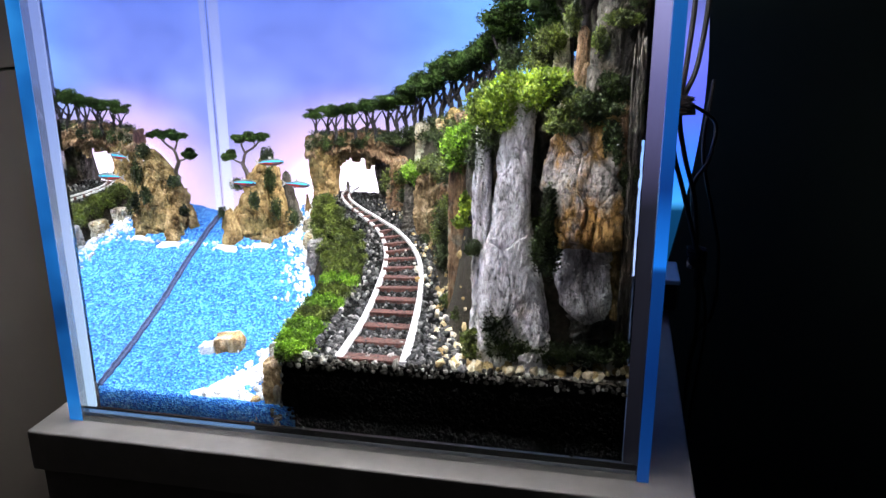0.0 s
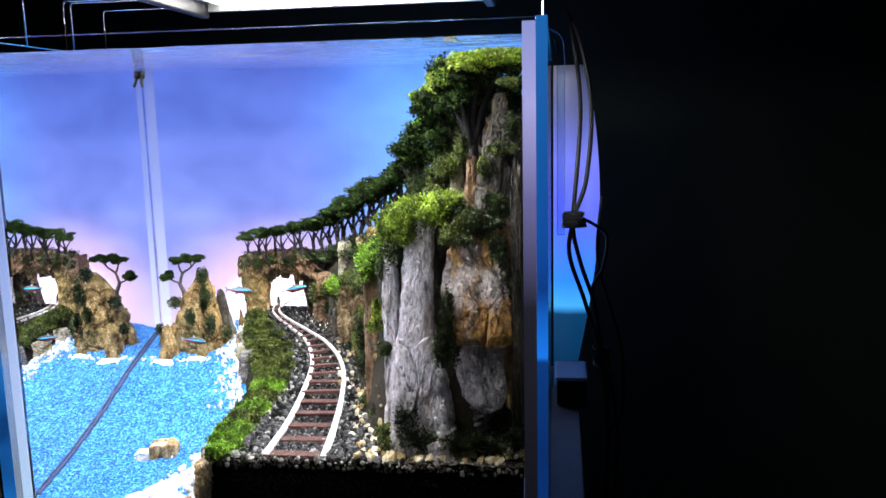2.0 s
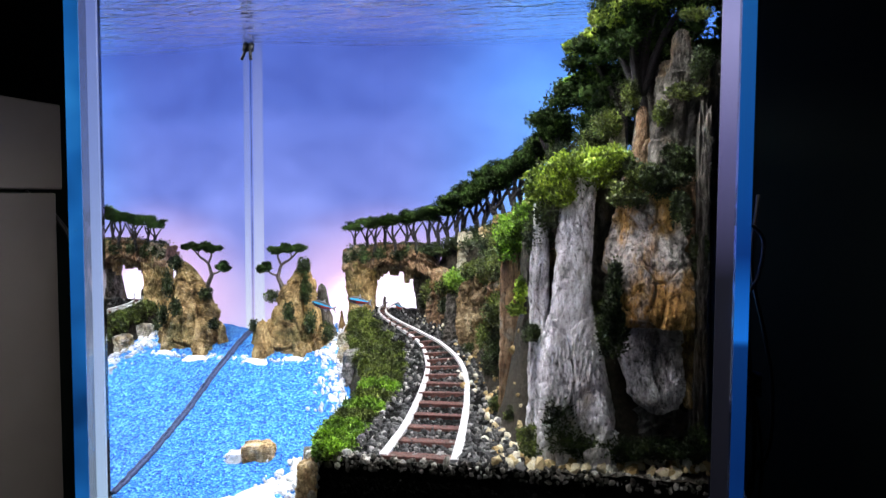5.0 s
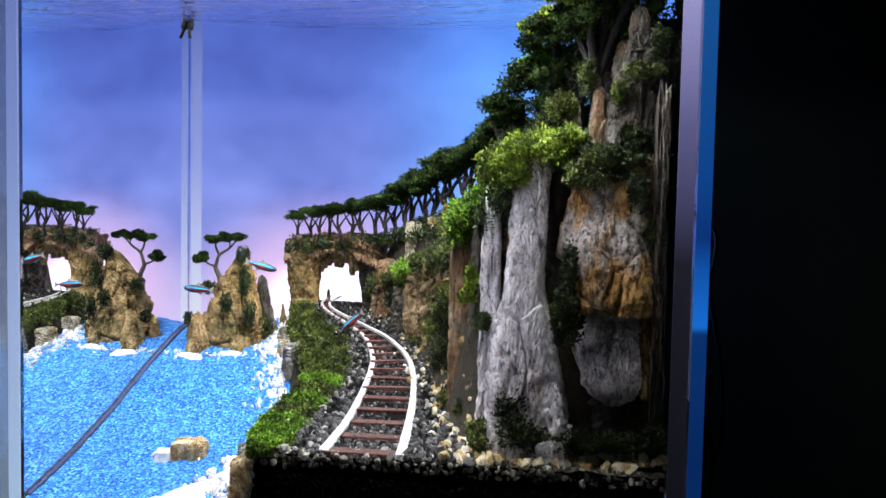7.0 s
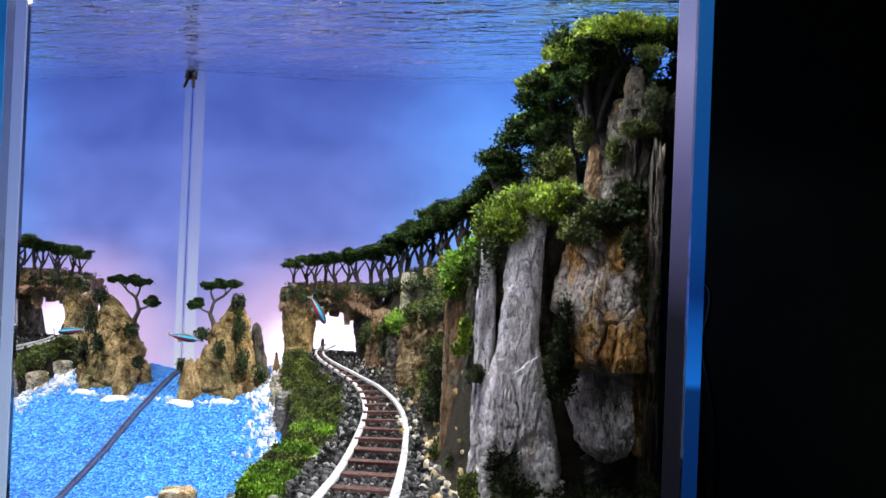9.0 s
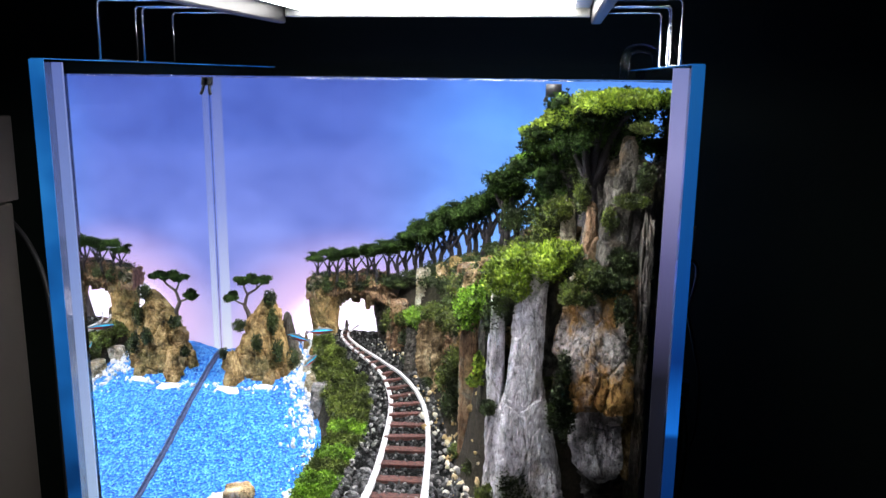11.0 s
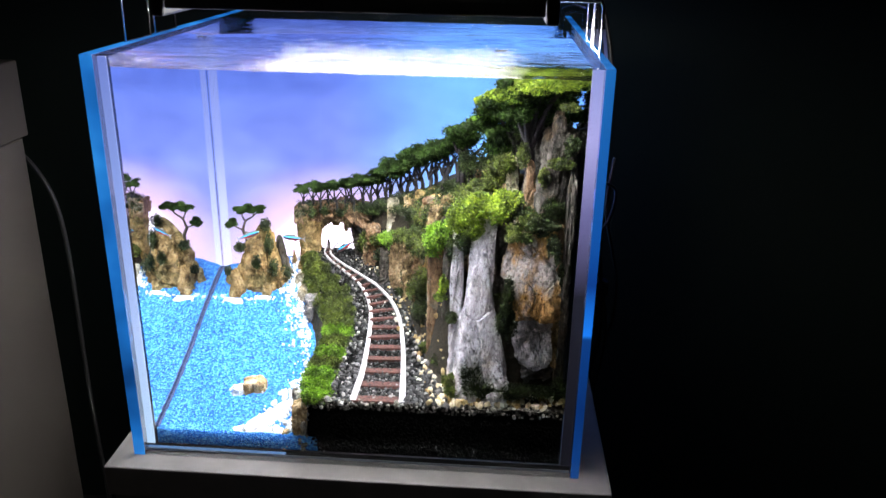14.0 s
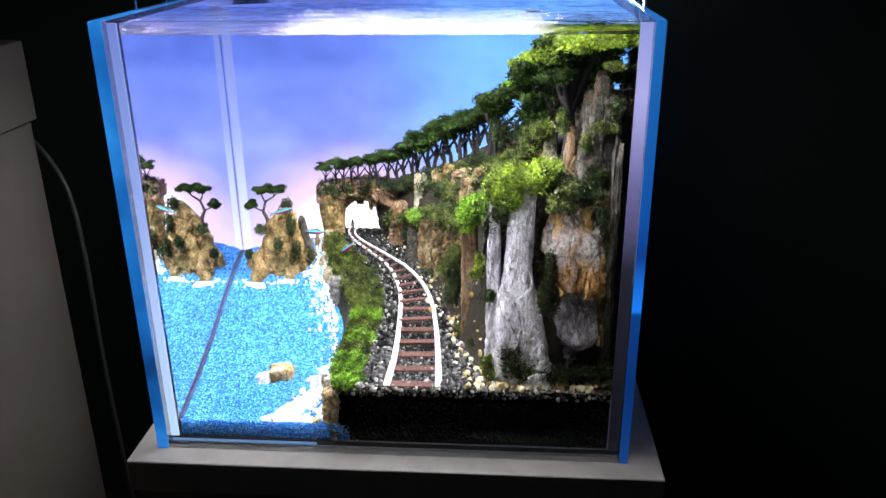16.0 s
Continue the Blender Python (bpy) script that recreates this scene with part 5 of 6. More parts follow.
    moss("arch_brush", [(-0.104, 0.256, 0.936, 0.008, 0.010, 0.009, 420), (-0.090, 0.250, 0.938, 0.006, 0.006, 0.007, 160), (-0.074, 0.250, 0.941, 0.006, 0.005, 0.005, 140), (-0.056, 0.250, 0.940, 0.008, 0.005, 0.005, 160)], 0.0024, MOSS_DARK, 160, "dark brushy moss over the arch", group="ridge carpet")
    # the bank by the sea
    y = 0.019
    k = 0
    while y < 0.255:
        a, b = along(BANK_TOP, y), along(MOSS_EDGE, y)
        if b - a < 0.010:
            b = a + 0.016
        mat = MOSS_FRONT if y < 0.05 or y < 0.13 and k % 2 == 0 else MOSS_MID
        if y < 0.05:
            blobs = [(a + 0.007, y, rail_height(y) + 0.001, 0.012, 0.012, 0.007, 700), (a + 0.018, y + 0.005, rail_height(y) + 0.001, 0.010, 0.011, 0.006, 500)]
        else:
            blobs = [(a + 0.003, y, rail_height(y) - 0.001, 0.009, 0.012, 0.008, 480), ((a + b) / 2 - 0.001, y, rail_height(y) + 0.001, 0.011, 0.012, 0.007, 480), (b - 0.006, y, rail_height(y), 0.006, 0.011, 0.005, 260)]
        moss("bank_moss", blobs, 0.0027 if y > 0.05 else 0.0032, mat, 180 + k, "fresh green moss edging the bank" if y < 0.05 else "olive green moss on the bank slope", group="bank moss")
        y += 0.0175
        k += 1
    # on the sea stacks
    for k, (x, y, z, a, b, c, n) in enumerate(((-0.1415, 0.222, 0.930, 0.0065, 0.008, 0.008, 260), (-0.1365, 0.214, 0.908, 0.005, 0.006, 0.014, 240), (-0.150, 0.204, 0.888, 0.006, 0.004, 0.009, 200), (-0.174, 0.220, 0.900, 0.007, 0.008, 0.006, 220),
                                               (-0.131, 0.212, 0.878, 0.006, 0.007, 0.012, 200), (-0.121, 0.226, 0.866, 0.008, 0.008, 0.010, 240), (-0.188, 0.210, 0.872, 0.005, 0.005, 0.006, 120))):
        moss("stack_moss", [(x, y, z, a, b, c, n)], 0.0024, MOSS_DARK, 230 + k, "dark moss tuft on the sea stack", group="sea stack moss")


def tree(name, seed, height, pads, trunks, label, bark, group="", bunches=5, leaf=0.0024):
    """A bonsai: bent driftwood trunks under flat moss pads, standing on z = 0."""
    ob = thing(name, None, label, "tree", group)
    for line, r0, r1 in trunks:
        part("trunk", tube_mesh("trunk", bark, [(x * height, y * height, z * height) for x, y, z in line], (r0 * height, r1 * height), 5, 7), ob)
    part("crown", foliage_mesh("crown", [(x * height, y * height, z * height, a * height, b * height, c * height, n) for x, y, z, a, b, c, n in clustered(pads, seed, bunches)], leaf, CROWN, seed), ob, "flat dark green moss crown")
    return ob


def trees():
    g = "row of trees on the ridge"
    kinds = []
    r = np.random.default_rng(40)
    for k in range(5):
        lean = 0.14 * (r.random() - 0.5)
        trunks = [([(0, 0, -0.12), (0.04 + lean * 0.4, 0, 0.25), (lean, 0.02, 0.50), (lean * 1.6 + 0.04, 0, 0.78)], 0.055, 0.026),
                  ([(lean * 0.6, 0, 0.30), (lean - 0.10, 0.05, 0.52), (lean - 0.20 - 0.1 * r.random(), 0.06, 0.76)], 0.036, 0.018),
                  ([(lean * 0.8, 0, 0.38), (lean + 0.13, -0.05, 0.58), (lean + 0.22 + 0.1 * r.random(), -0.06, 0.78)], 0.034, 0.016)]
        pads = [(lean * 1.5 + 0.42 * (r.random() - 0.5), 0.2 * (r.random() - 0.5), 0.85 + 0.13 * r.random(), 0.25 + 0.08 * r.random(), 0.25, 0.088 + 0.04 * r.random(), 240) for _ in range(5)]
        kinds.append((seed := 300 + k, trunks, pads))
    line = [(-0.101, 0.252, 0.944, 0.028), (-0.090, 0.256, 0.945, 0.031), (-0.080, 0.250, 0.945, 0.031), (-0.070, 0.257, 0.945, 0.033), (-0.059, 0.251, 0.945, 0.034), (-0.048, 0.257, 0.945, 0.036), (-0.038, 0.251, 0.945, 0.038), (-0.028, 0.256, 0.945, 0.040),
            (-0.018, 0.250, 0.947, 0.042), (-0.009, 0.254, 0.949, 0.044), (0.001, 0.248, 0.952, 0.047), (0.010, 0.253, 0.955, 0.050), (0.020, 0.247, 0.960, 0.052), (0.029, 0.250, 0.965, 0.053), (0.038, 0.242, 0.971, 0.054), (0.047, 0.246, 0.977, 0.055),
            (0.056, 0.236, 0.983, 0.056), (0.064, 0.238, 0.988, 0.057), (0.072, 0.226, 0.994, 0.058), (0.081, 0.222, 1.000, 0.060), (0.090, 0.206, 1.006, 0.064), (0.098, 0.200, 1.010, 0.068), (0.106, 0.184, 1.014, 0.076)]
    first = {}
    for n, (x, y, z, h) in enumerate(line):
        k = (n * 2 + n // 5) % 5
        near = max(0.0, (x - 0.01) / 0.09)
        z, h = z - 0.015 * near, h * (1 - 0.17 * near) + 0.006 * near
        seed, trunks, pads = kinds[k]
        m = pose(x, y, z - 0.002, 0, 0, 47 * n % 360 if n % 2 else -25 + 13 * (n % 5)) @ Matrix.Diagonal((h / 0.05, h / 0.05, h / 0.05, 1))
        if k not in first:
            ob = first[k] = tree("ridge_tree", seed, 0.05, pads, trunks, "small dark tree with a flat green crown", BARK, g)
            ob.matrix_basis = m
        else:
            src = first[k]
            q = copy_thing(src, Matrix.Identity(4))
            q.matrix_basis = m
    # the larger trees at the cliff's crown
    big = [("crown_tree", 0.147, 0.146, 1.012, 0.090, 400, [(-0.30, 0, 0.74, 0.26, 0.22, 0.10, 420), (-0.05, 0.05, 0.88, 0.26, 0.24, 0.10, 420), (0.2, 0, 0.72, 0.24, 0.2, 0.12, 320), (-0.1, -0.05, 0.56, 0.22, 0.2, 0.12, 320), (0.12, 0.1, 0.45, 0.26, 0.2, 0.16, 300)]),
           ("crown_tree", 0.152, 0.116, 1.028, 0.095, 401, [(-0.22, -0.02, 0.80, 0.24, 0.2, 0.10, 420), (0.05, 0, 0.92, 0.28, 0.24, 0.10, 460), (0.0, 0.05, 0.62, 0.26, 0.2, 0.14, 360), (0.22, 0.05, 0.7, 0.22, 0.2, 0.16, 300), (-0.1, 0.1, 0.42, 0.24, 0.2, 0.16, 300)]),
           ("crown_tree", 0.165, 0.086, 1.035, 0.100, 402, [(-0.12, -0.02, 0.92, 0.24, 0.26, 0.10, 600), (0.12, -0.05, 0.98, 0.28, 0.28, 0.09, 700), (0.34, -0.05, 0.98, 0.20, 0.24, 0.08, 420), (0.15, 0.12, 0.76, 0.30, 0.2, 0.16, 500), (0.34, 0.08, 0.74, 0.2, 0.2, 0.16, 300), (-0.06, -0.12, 0.74, 0.16, 0.14, 0.11, 340), (-0.2, 0.1, 0.80, 0.12, 0.12, 0.08, 200)])]
    for name, x, y, z, h, seed, pads in big:
        r = np.random.default_rng(seed)
        trunks = [([(0, 0, -0.15), (0.03, 0, 0.25), (-0.02, 0.02, 0.55), (0.03, 0, 0.85)], 0.055, 0.025)]
        for (px, py, pz, *_r) in pads:
            trunks.append(([(0.02, 0, 0.30 + 0.1 * r.random()), (px * 0.5, py * 0.5, pz - 0.22), (px, py, pz)], 0.036, 0.014))
        ob = tree(name, seed, h, pads, trunks, "larger dark tree crowning the cliff, its tops painted lit", BARK, "crown trees", 9, 0.0034)
        ob.matrix_basis = pose(x, y, z)
    # Brighter moss on the tops paints in the lamp light falling there.
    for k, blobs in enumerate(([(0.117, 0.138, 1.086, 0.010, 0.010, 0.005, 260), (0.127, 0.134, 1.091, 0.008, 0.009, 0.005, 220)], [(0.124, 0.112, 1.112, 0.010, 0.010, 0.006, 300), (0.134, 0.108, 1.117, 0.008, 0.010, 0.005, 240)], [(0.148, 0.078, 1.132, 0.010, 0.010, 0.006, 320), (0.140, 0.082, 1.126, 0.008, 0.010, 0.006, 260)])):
        moss("treetop_painted_lit", clustered(blobs, 30 + k, 5), 0.0036, MOSS_FRONT if k == 0 else MOSS_BRIGHT, 415 + k, "yellow-green tuft on a crown tree, lamp light in its colour", "moss", "lit treetops")
    light = moss("canopy_painted_lit", [(0.168, 0.066, 1.134, 0.018, 0.018, 0.008, 700), (0.186, 0.064, 1.137, 0.018, 0.018, 0.007, 700), (0.150, 0.074, 1.124, 0.010, 0.012, 0.008, 380), (0.205, 0.07, 1.137, 0.009, 0.016, 0.007, 260)], 0.0034, MOSS_BRIGHT, 410, "yellow-green canopy just under the water, lamp light in its colour", "moss", "moss cushions")
    # the bonsai on the sea stack
    trunks = [([(0, 0, -0.15), (0.03, 0, 0.12), (-0.06, 0, 0.34), (-0.04, 0, 0.42)], 0.06, 0.036), ([(-0.05, 0, 0.40), (0.02, 0, 0.60), (0.20, 0.02, 0.72), (0.34, 0.02, 0.86)], 0.036, 0.016),
              ([(0.02, 0, 0.58), (-0.06, 0, 0.76), (-0.05, 0, 0.90)], 0.026, 0.014), ([(-0.05, 0, 0.36), (-0.22, 0, 0.42), (-0.32, 0, 0.50)], 0.026, 0.014), ([(0.2, 0.02, 0.72), (0.24, 0, 0.80), (0.2, 0, 0.9)], 0.018, 0.010)]
    pads = [(-0.06, 0, 0.93, 0.20, 0.17, 0.085, 420), (0.14, 0.02, 0.96, 0.20, 0.17, 0.08, 420), (0.38, 0, 0.97, 0.25, 0.18, 0.085, 480), (-0.34, 0, 0.55, 0.22, 0.16, 0.10, 460)]
    ob = tree("stack_bonsai", 500, 0.047, pads, trunks, "two-tiered bonsai on the ochre sea stack", BARK_LIGHT)
    ob.matrix_basis = pose(-0.1705, 0.234, 0.901)


# ---------------------------------------------------------------- outside the tank, at the side
def side_equipment():
    n = Nodes("lit_backlight_sheet")
    v = n.coords()
    sep = n.add("ShaderNodeSeparateXYZ")
    n.link(v, sep.inputs[0])
    h = n.add("ShaderNodeMapRange")
    h.inputs[1].default_value, h.inputs[2].default_value = 0.75, 1.19
    n.link(sep.outputs["Z"], h.inputs[0])
    # Lowest two stops paint in the sheet's dim teal spill as emission.
    col = n.ramp(h.outputs[0], [(0.0, (0.001, 0.022, 0.065)), (0.215, (0.003, 0.045, 0.13)), (0.24, (0.06, 0.42, 1.0)), (0.31, (0.03, 0.26, 1.2)), (0.50, (0.10, 0.14, 1.0)), (0.652, (0.16, 0.19, 0.80)), (0.784, (0.07, 0.09, 0.26)), (0.907, (0.01, 0.012, 0.03))])
    n.colour((0.2, 0.2, 0.25))
    n.link(col, n.bsdf.inputs["Emission Color"])
    n.bsdf.inputs["Emission Strength"].default_value = 1.0
    sheet = thing("spare_lightbox", None, "loose edge of the blue backlight sheet behind the tank", "light panel")
    vs, fs, rows = [], [], 25
    for k in range(rows):
        z = 0.7515 + 0.3985 * k / (rows - 1)
        bow = math.sin(math.pi * min(1.0, max(0.0, (z - 0.78) / 0.42)))
        xr = 0.262 + 0.026 * bow
        for x, y in ((0.232, 0.414), (0.250, 0.414 - 0.006 * bow), (xr, 0.414), (xr, 0.418), (0.250, 0.418), (0.232, 0.418)):
            vs.append((x, y, z))
    for k in range(rows - 1):
        for q in range(6):
            a, b = 6 * k + q, 6 * k + (q + 1) % 6
            fs.append((a, b, b + 6, a + 6))
    fs += [(5, 4, 3, 2, 1, 0), tuple(range(6 * rows - 6, 6 * rows))]
    me = mesh_of("diffuser", vs, fs, n.set(0.5), True)
    part("diffuser", me, sheet, "blue glowing diffuser sheet, its spill painted in below")
    part("panel_foot", box_mesh("panel_foot", BLACK, 0.2345, 0.252, 0.4185, 0.424, 0.7505, 1.0), sheet)
    box = thing("hang_on_filter", None, "dark box filter behind the tank, its rim painted lit", "filter")
    part("body", box_mesh("body", BLACK, 0.236, 0.270, 0.335, 0.400, 0.752, 0.782, 0.003), box)
    # The lid's pale blue paints in the light on the box's rim.
    part("lid", box_mesh("lid", plain("lid_painted_lit", (0.45, 0.55, 0.7), 0.4), 0.234, 0.272, 0.333, 0.402, 0.7825, 0.788, 0.002), box, "pale lid, blue light put into its colour")
    g = "cables beside the tank"
    runs = [[(0.246, 0.40, 1.215), (0.262, 0.36, 1.175), (0.274, 0.33, 1.10), (0.268, 0.31, 1.02), (0.254, 0.30, 0.975), (0.262, 0.31, 0.93), (0.280, 0.34, 0.87), (0.292, 0.38, 0.78), (0.296, 0.42, 0.7525), (0.31, 0.47, 0.7525)],
            [(0.252, 0.38, 1.20), (0.262, 0.33, 1.10), (0.254, 0.30, 0.985), (0.250, 0.30, 0.94), (0.268, 0.33, 0.88), (0.290, 0.36, 0.80), (0.300, 0.40, 0.70), (0.305, 0.50, 0.55), (0.305, 0.53, 0.10), (0.31, 0.56, 0.004)],
            [(0.256, 0.30, 0.982), (0.276, 0.31, 0.972), (0.292, 0.33, 0.955), (0.288, 0.33, 0.92), (0.276, 0.34, 0.885), (0.292, 0.37, 0.80), (0.312, 0.42, 0.70), (0.316, 0.52, 0.5), (0.316, 0.54, 0.1), (0.33, 0.58, 0.004)],
            [(0.286, 0.33, 1.00), (0.282, 0.33, 0.93), (0.300, 0.36, 0.86), (0.316, 0.40, 0.80), (0.318, 0.42, 0.72), (0.306, 0.50, 0.6), (0.32, 0.55, 0.1), (0.35, 0.6, 0.004)]]
    for k, pts in enumerate(runs):
        thing("cable", tube_mesh("cable", CABLE, pts, 0.0026 if k < 2 else 0.0020, 8, 8), "black cable hanging beside the tank", "cable", g)
    v, f = rock_arrays(0.026, 0.018, 0.018, 70, nu=16, nv=12, taper=0.9)
    thing("cable_knot", mesh_of("cable_knot", v, f, BLACK), "black bundled cable knot", "cable", at=pose(0.254, 0.30, 0.970))
    v, f = rock_arrays(0.020, 0.018, 0.026, 71, nu=16, nv=12, taper=0.9)
    thing("cable_switch", mesh_of("cable_switch", v, f, BLACK), "black inline switch on a cable", "switch", at=pose(0.289, 0.36, 0.795))
    hang = [(-0.56, 0.362, 1.00), (-0.52, 0.356, 0.975), (-0.488, 0.346, 0.945), (-0.465, 0.336, 0.90), (-0.456, 0.33, 0.82), (-0.457, 0.33, 0.68), (-0.456, 0.33, 0.55), (-0.452, 0.335, 0.30), (-0.455, 0.34, 0.05), (-0.45, 0.37, 0.003)]
    thing("cable", tube_mesh("cable", plain("grey_cable_sheath", (0.022, 0.022, 0.022), 0.4), hang, 0.0030, 8, 8), "dark grey cable hanging beside the cabinet", "cable", g)
    # small fittings at the waterline
    clip = thing("suction_clip", None, "black suction clip with a dangling tube at the waterline", "clip")
    part("cup", tube_mesh("cup", BLACK, [(-0.2060, 0.249, 1.1475), (-0.2060, 0.247, 1.140)], 0.0030, 1, 10), clip)
    part("tube", tube_mesh("tube", BLACK, [(-0.2060, 0.247, 1.141), (-0.2055, 0.245, 1.136), (-0.2040, 0.243, 1.131)], 0.0016, 4, 8), clip)
    mag = thing("float_ring", None, "black fitting floating near the canopy", "fitting")
    part("body", tube_mesh("body", BLACK, [(0.128, 0.20, 1.140), (0.142, 0.20, 1.140)], 0.006, 1, 12), mag)
    part("pin", tube_mesh("pin", BLACK, [(0.130, 0.20, 1.1365), (0.127, 0.199, 1.130)], 0.0016, 1, 8), mag)
    tube = thing("outlet_pipe", None, "clear outlet pipe hooked over the rim", "pipe")
    part("pipe", tube_mesh("pipe", glass_pane_material("clear_pipe", (0.8, 0.86, 0.92)), [(0.205, 0.33, 1.10), (0.205, 0.33, 1.165), (0.212, 0.335, 1.180), (0.232, 0.35, 1.180), (0.240, 0.36, 1.165), (0.241, 0.37, 1.10), (0.241, 0.38, 0.95)], 0.005, 6, 12), tube)


# ---------------------------------------------------------------- fish
def fish(name, size):
    """A neon tetra, nose along +x."""
    ob = thing(name, None, "small neon tetra with a blue stripe and red tail flank", "fish", "neon tetras")

    def body(a0, a1, zlo, zhi, puff=1.0):
        vs, fs = [], []
        nu, nv = 10, 14
        for j in range(nv + 1):
            u = j / nv
            x = (0.5 - u) * 0.86
            r = 0.112 * math.sin(math.pi * min(1, u * 1.02 + 0.02)) ** 0.75 * (1 - 0.45 * u) + 0.018
            for i in range(nu):
                a = a0 + (a1 - a0) * i / (nu - 1)
                vs.append((x * size, r * 0.62 * math.cos(a) * puff * size, r * 1.15 * math.sin(a) * puff * size))
        for j in range(nv):
            for i in range(nu - 1):
                a = j * nu + i
                fs.append((a, a + 1, a + nu + 1, a + nu))
        return vs, fs
    full = body(0, 2 * math.pi, 0, 0)
    part("body", mesh_of("body", *full, FISH_BELLY, True), ob)
    part("back", mesh_of("back", *body(0.50, math.pi - 0.50, 0, 0, 1.02), FISH_DARK, True), ob, "dark olive back")
    for s in (0, 1):
        lo, hi = (0.10, 0.56) if s == 0 else (math.pi - 0.56, math.pi - 0.10)
        part("blue_stripe", mesh_of("blue_stripe", *body(lo, hi, 0, 0, 1.035), FISH_BLUE, True), ob, "iridescent blue stripe")
        v, f = body(-0.60, 0.02, 0, 0, 1.03) if s == 0 else body(math.pi - 0.02, math.pi + 0.60, 0, 0, 1.03)
        f = [q for q in f if q[0] // 10 >= 6]
        part("red_flank", mesh_of("red_flank", v, f, FISH_RED, True), ob, "red rear flank")
        part("eye", tube_mesh("eye", BLACK, [(0.34 * size, (0.035 if s == 0 else -0.035) * size, 0.02 * size), (0.34 * size, (0.062 if s == 0 else -0.062) * size, 0.02 * size)], 0.022 * size, 1, 8), ob)
    t = 0.006 * size
    for nm, pts in (("tail_fin", ((-0.40, 0.02), (-0.56, 0.13), (-0.50, 0.0), (-0.56, -0.13), (-0.40, -0.02))), ("dorsal_fin", ((0.06, 0.11), (-0.06, 0.21), (-0.10, 0.10))), ("anal_fin", ((0.0, -0.11), (-0.14, -0.18), (-0.2, -0.07)))):
        n = len(pts)
        vs = [(x * size, t, z * size) for x, z in pts] + [(x * size, -t, z * size) for x, z in pts]
        fs = [tuple(range(n)), tuple(range(2 * n - 1, n - 1, -1))] + [(i, n + i, n + (i + 1) % n, (i + 1) % n) for i in range(n)]
        part(nm, mesh_of(nm, vs, fs, FIN), ob)
    return ob


room()
stand()
side_cabinet()
tank()
lamp()
ground()
cliffs()
planting()
trees()
side_equipment()
railway()
FISH = [fish("neon_tetra", 0.028), fish("neon_tetra", 0.028), fish("neon_tetra", 0.027)]
loose_stones()


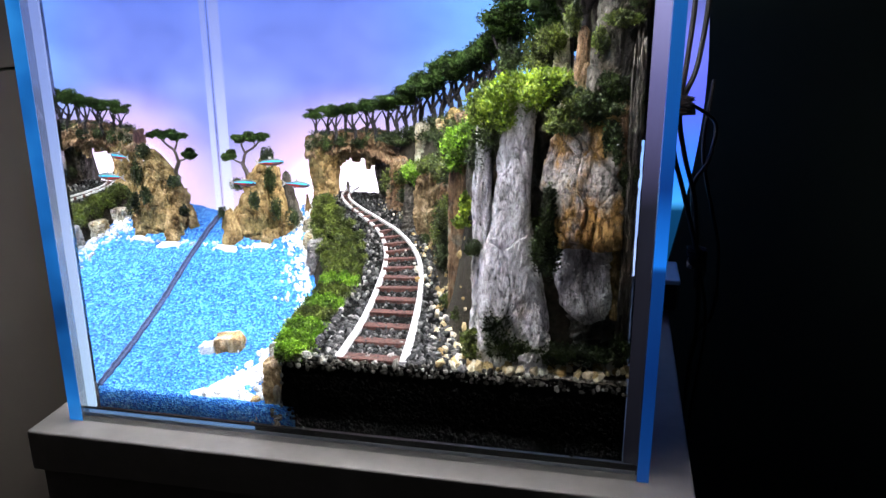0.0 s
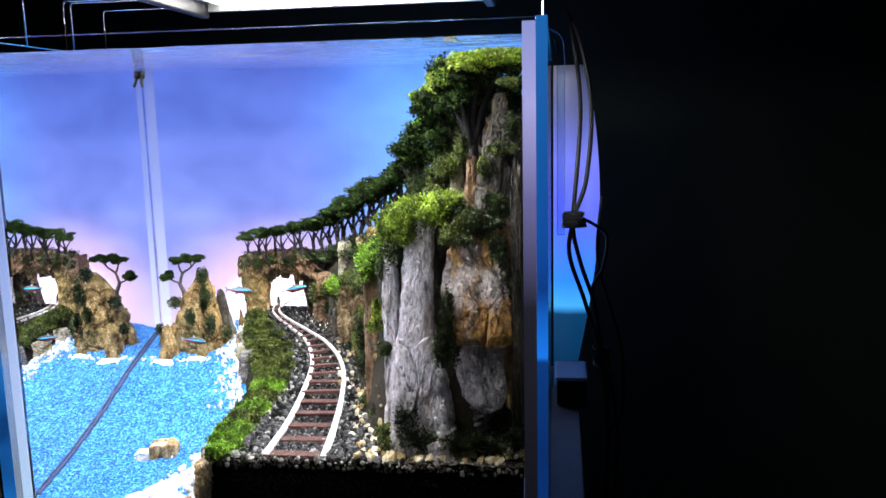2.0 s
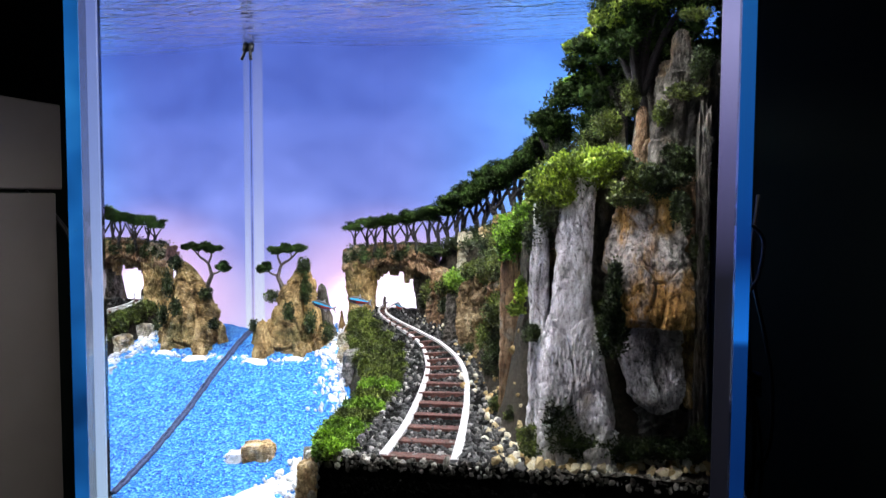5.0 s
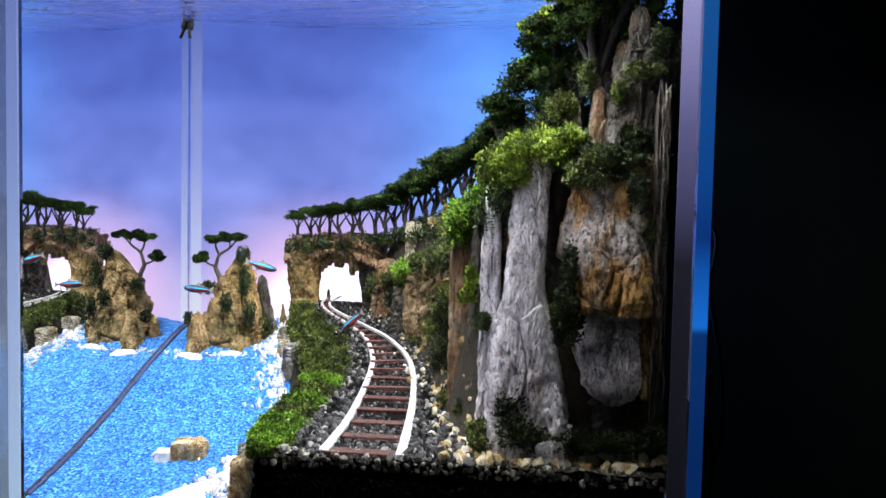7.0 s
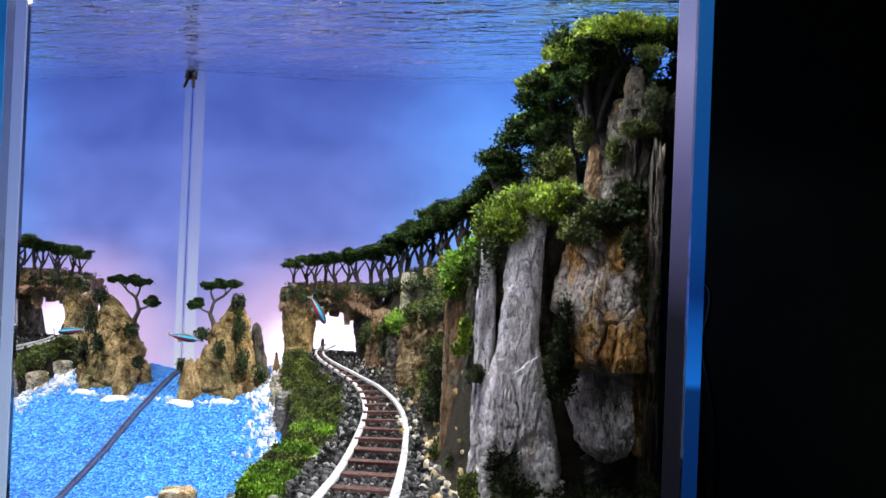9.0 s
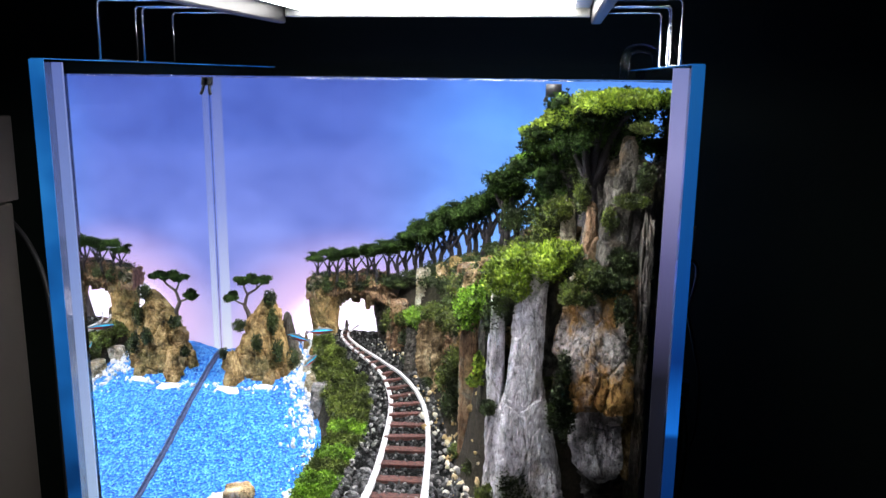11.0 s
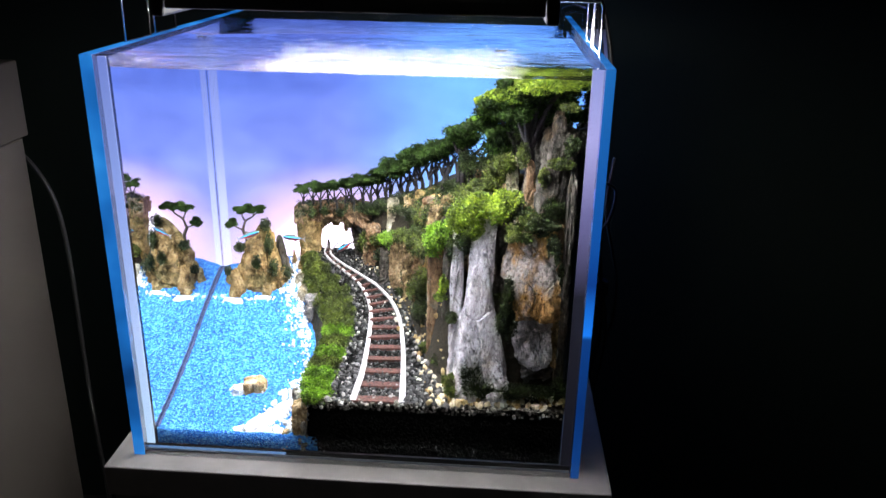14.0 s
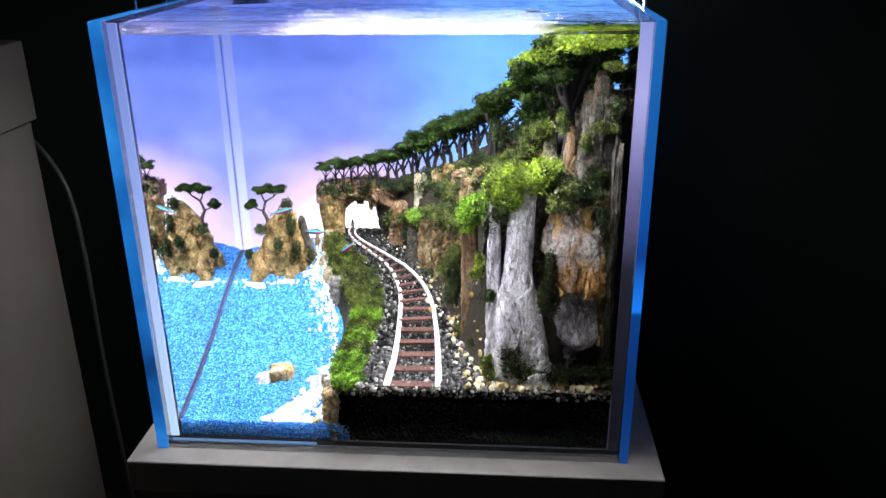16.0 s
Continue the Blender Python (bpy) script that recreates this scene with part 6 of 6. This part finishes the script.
def motions():
    """The three fish: seconds, place, heading (0 swims to +x, 180 to -x) and tilt of the nose."""
    a = [(0, -0.128, 0.200, 0.928, 20, 0), (0.6, -0.119, 0.200, 0.937, 20, 0), (1.2, -0.110, 0.200, 0.933, 10, -5), (1.5, -0.104, 0.200, 0.926, 10, -8), (2.0, -0.091, 0.200, 0.918, 10, -5), (2.5, -0.088, 0.200, 0.916, 10, 0), (3.0, -0.072, 0.200, 0.908, 15, -5),
         (3.5, -0.035, 0.200, 0.902, 30, -5), (4.4, -0.040, 0.185, 0.900, 95, 0), (5.2, -0.085, 0.175, 0.906, 165, 5), (5.8, -0.111, 0.170, 0.911, 170, 15), (6.4, -0.122, 0.170, 0.918, 120, 10), (6.7, -0.112, 0.170, 0.923, 50, -5), (7.0, -0.103, 0.170, 0.925, 15, -16), (7.5, -0.091, 0.170, 0.923, 15, -14), (8.0, -0.077, 0.170, 0.929, 15, -8),
         (8.5, -0.062, 0.170, 0.937, 10, -10), (9.0, -0.050, 0.170, 0.930, 10, -60), (9.6, -0.052, 0.180, 0.915, 60, -30), (10.4, -0.085, 0.190, 0.900, 140, 0), (11.4, -0.120, 0.200, 0.898, 160, 10), (11.8, -0.140, 0.200, 0.911, 160, 20), (12.5, -0.152, 0.200, 0.918, 150, 10), (13.0, -0.164, 0.200, 0.917, 100, 20), (13.5, -0.160, 0.200, 0.920, 40, 25), (14.0, -0.155, 0.200, 0.924, 15, 18), (14.5, -0.148, 0.200, 0.929, 15, 18), (15.0, -0.142, 0.200, 0.928, 15, 22), (15.5, -0.144, 0.200, 0.929, 15, 20), (16.0, -0.141, 0.200, 0.930, 12, 12)]
    b = [(0, -0.106, 0.210, 0.905, 10, -5), (0.6, -0.093, 0.210, 0.904, 10, -5), (1.2, -0.072, 0.210, 0.909, 10, -5), (1.5, -0.059, 0.210, 0.908, 10, -8), (2.0, -0.035, 0.210, 0.918, 10, 10), (2.5, -0.016, 0.215, 0.922, 15, 20), (3.0, -0.020, 0.222, 0.912, 95, 0), (3.6, -0.036, 0.222, 0.902, 150, 0), (5.0, -0.045, 0.215, 0.895, 120, 0), (6.0, -0.040, 0.205, 0.889, 60, 0), (6.4, -0.036, 0.200, 0.884, 110, -30),
         (7.0, -0.033, 0.200, 0.877, 160, -40), (7.5, -0.038, 0.200, 0.874, 165, -35), (8.0, -0.049, 0.200, 0.873, 172, -15), (8.5, -0.059, 0.200, 0.864, 175, -18), (9.0, -0.065, 0.200, 0.860, 175, -16), (9.8, -0.080, 0.190, 0.862, 175, 0), (10.6, -0.090, 0.190, 0.872, 120, 10), (11.3, -0.092, 0.200, 0.878, 60, 10), (11.8, -0.086, 0.210, 0.880, 80, 30), (12.2, -0.104, 0.210, 0.905, 140, 30), (12.5, -0.116, 0.210, 0.920, 165, 10), (13.0, -0.106, 0.210, 0.922, 175, 2), (13.5, -0.102, 0.210, 0.920, 178, 0), (14.0, -0.105, 0.210, 0.919, 178, 4), (14.5, -0.111, 0.210, 0.918, 178, 4), (15.0, -0.117, 0.210, 0.914, 175, -6), (15.5, -0.114, 0.210, 0.907, 178, -6), (16.0, -0.106, 0.210, 0.902, 178, 0)]
    c = [(0, -0.140, 0.165, 0.915, 0, 0), (0.9, -0.138, 0.165, 0.900, 0, -15), (1.2, -0.137, 0.165, 0.897, 5, -25), (1.5, -0.131, 0.165, 0.886, 5, -25), (2.0, -0.128, 0.165, 0.873, 5, -8), (2.5, -0.104, 0.165, 0.875, 5, 0), (3.0, -0.075, 0.165, 0.873, 5, 0), (3.5, -0.077, 0.165, 0.875, 70, 0), (4.3, -0.090, 0.160, 0.890, 140, 10), (5.2, -0.098, 0.152, 0.905, 165, 10), (5.8, -0.106, 0.150, 0.910, 172, 12), (6.4, -0.129, 0.150, 0.905, 175, -3), (7.0, -0.152, 0.150, 0.906, 178, 3), (7.5, -0.173, 0.150, 0.911, 178, 5),
         (7.9, -0.176, 0.150, 0.915, 120, 0), (8.2, -0.169, 0.150, 0.910, 50, 0), (8.5, -0.163, 0.150, 0.909, 10, -8), (9.0, -0.158, 0.150, 0.904, 5, -8), (9.6, -0.140, 0.160, 0.900, 5, 0), (10.6, -0.100, 0.180, 0.905, 15, 0), (11.4, -0.060, 0.195, 0.915, 15, 5), (12.5, -0.042, 0.205, 0.930, 60, 0), (13.5, -0.041, 0.210, 0.926, 120, -20), (14.0, -0.043, 0.210, 0.910, 165, -35), (14.5, -0.047, 0.210, 0.896, 165, -25), (15.0, -0.060, 0.210, 0.889, 160, -30), (15.5, -0.065, 0.210, 0.887, 160, -30), (16.0, -0.071, 0.210, 0.882, 150, -40)]
    for ob, rows in zip(FISH, (a, b, c)):
        walk(ob, [(t, pose(x, y, z, 0, 0, turn) @ pose(0, 0, 0, 0, -tilt, 0)) for t, x, y, z, turn, tilt in rows])


motions()
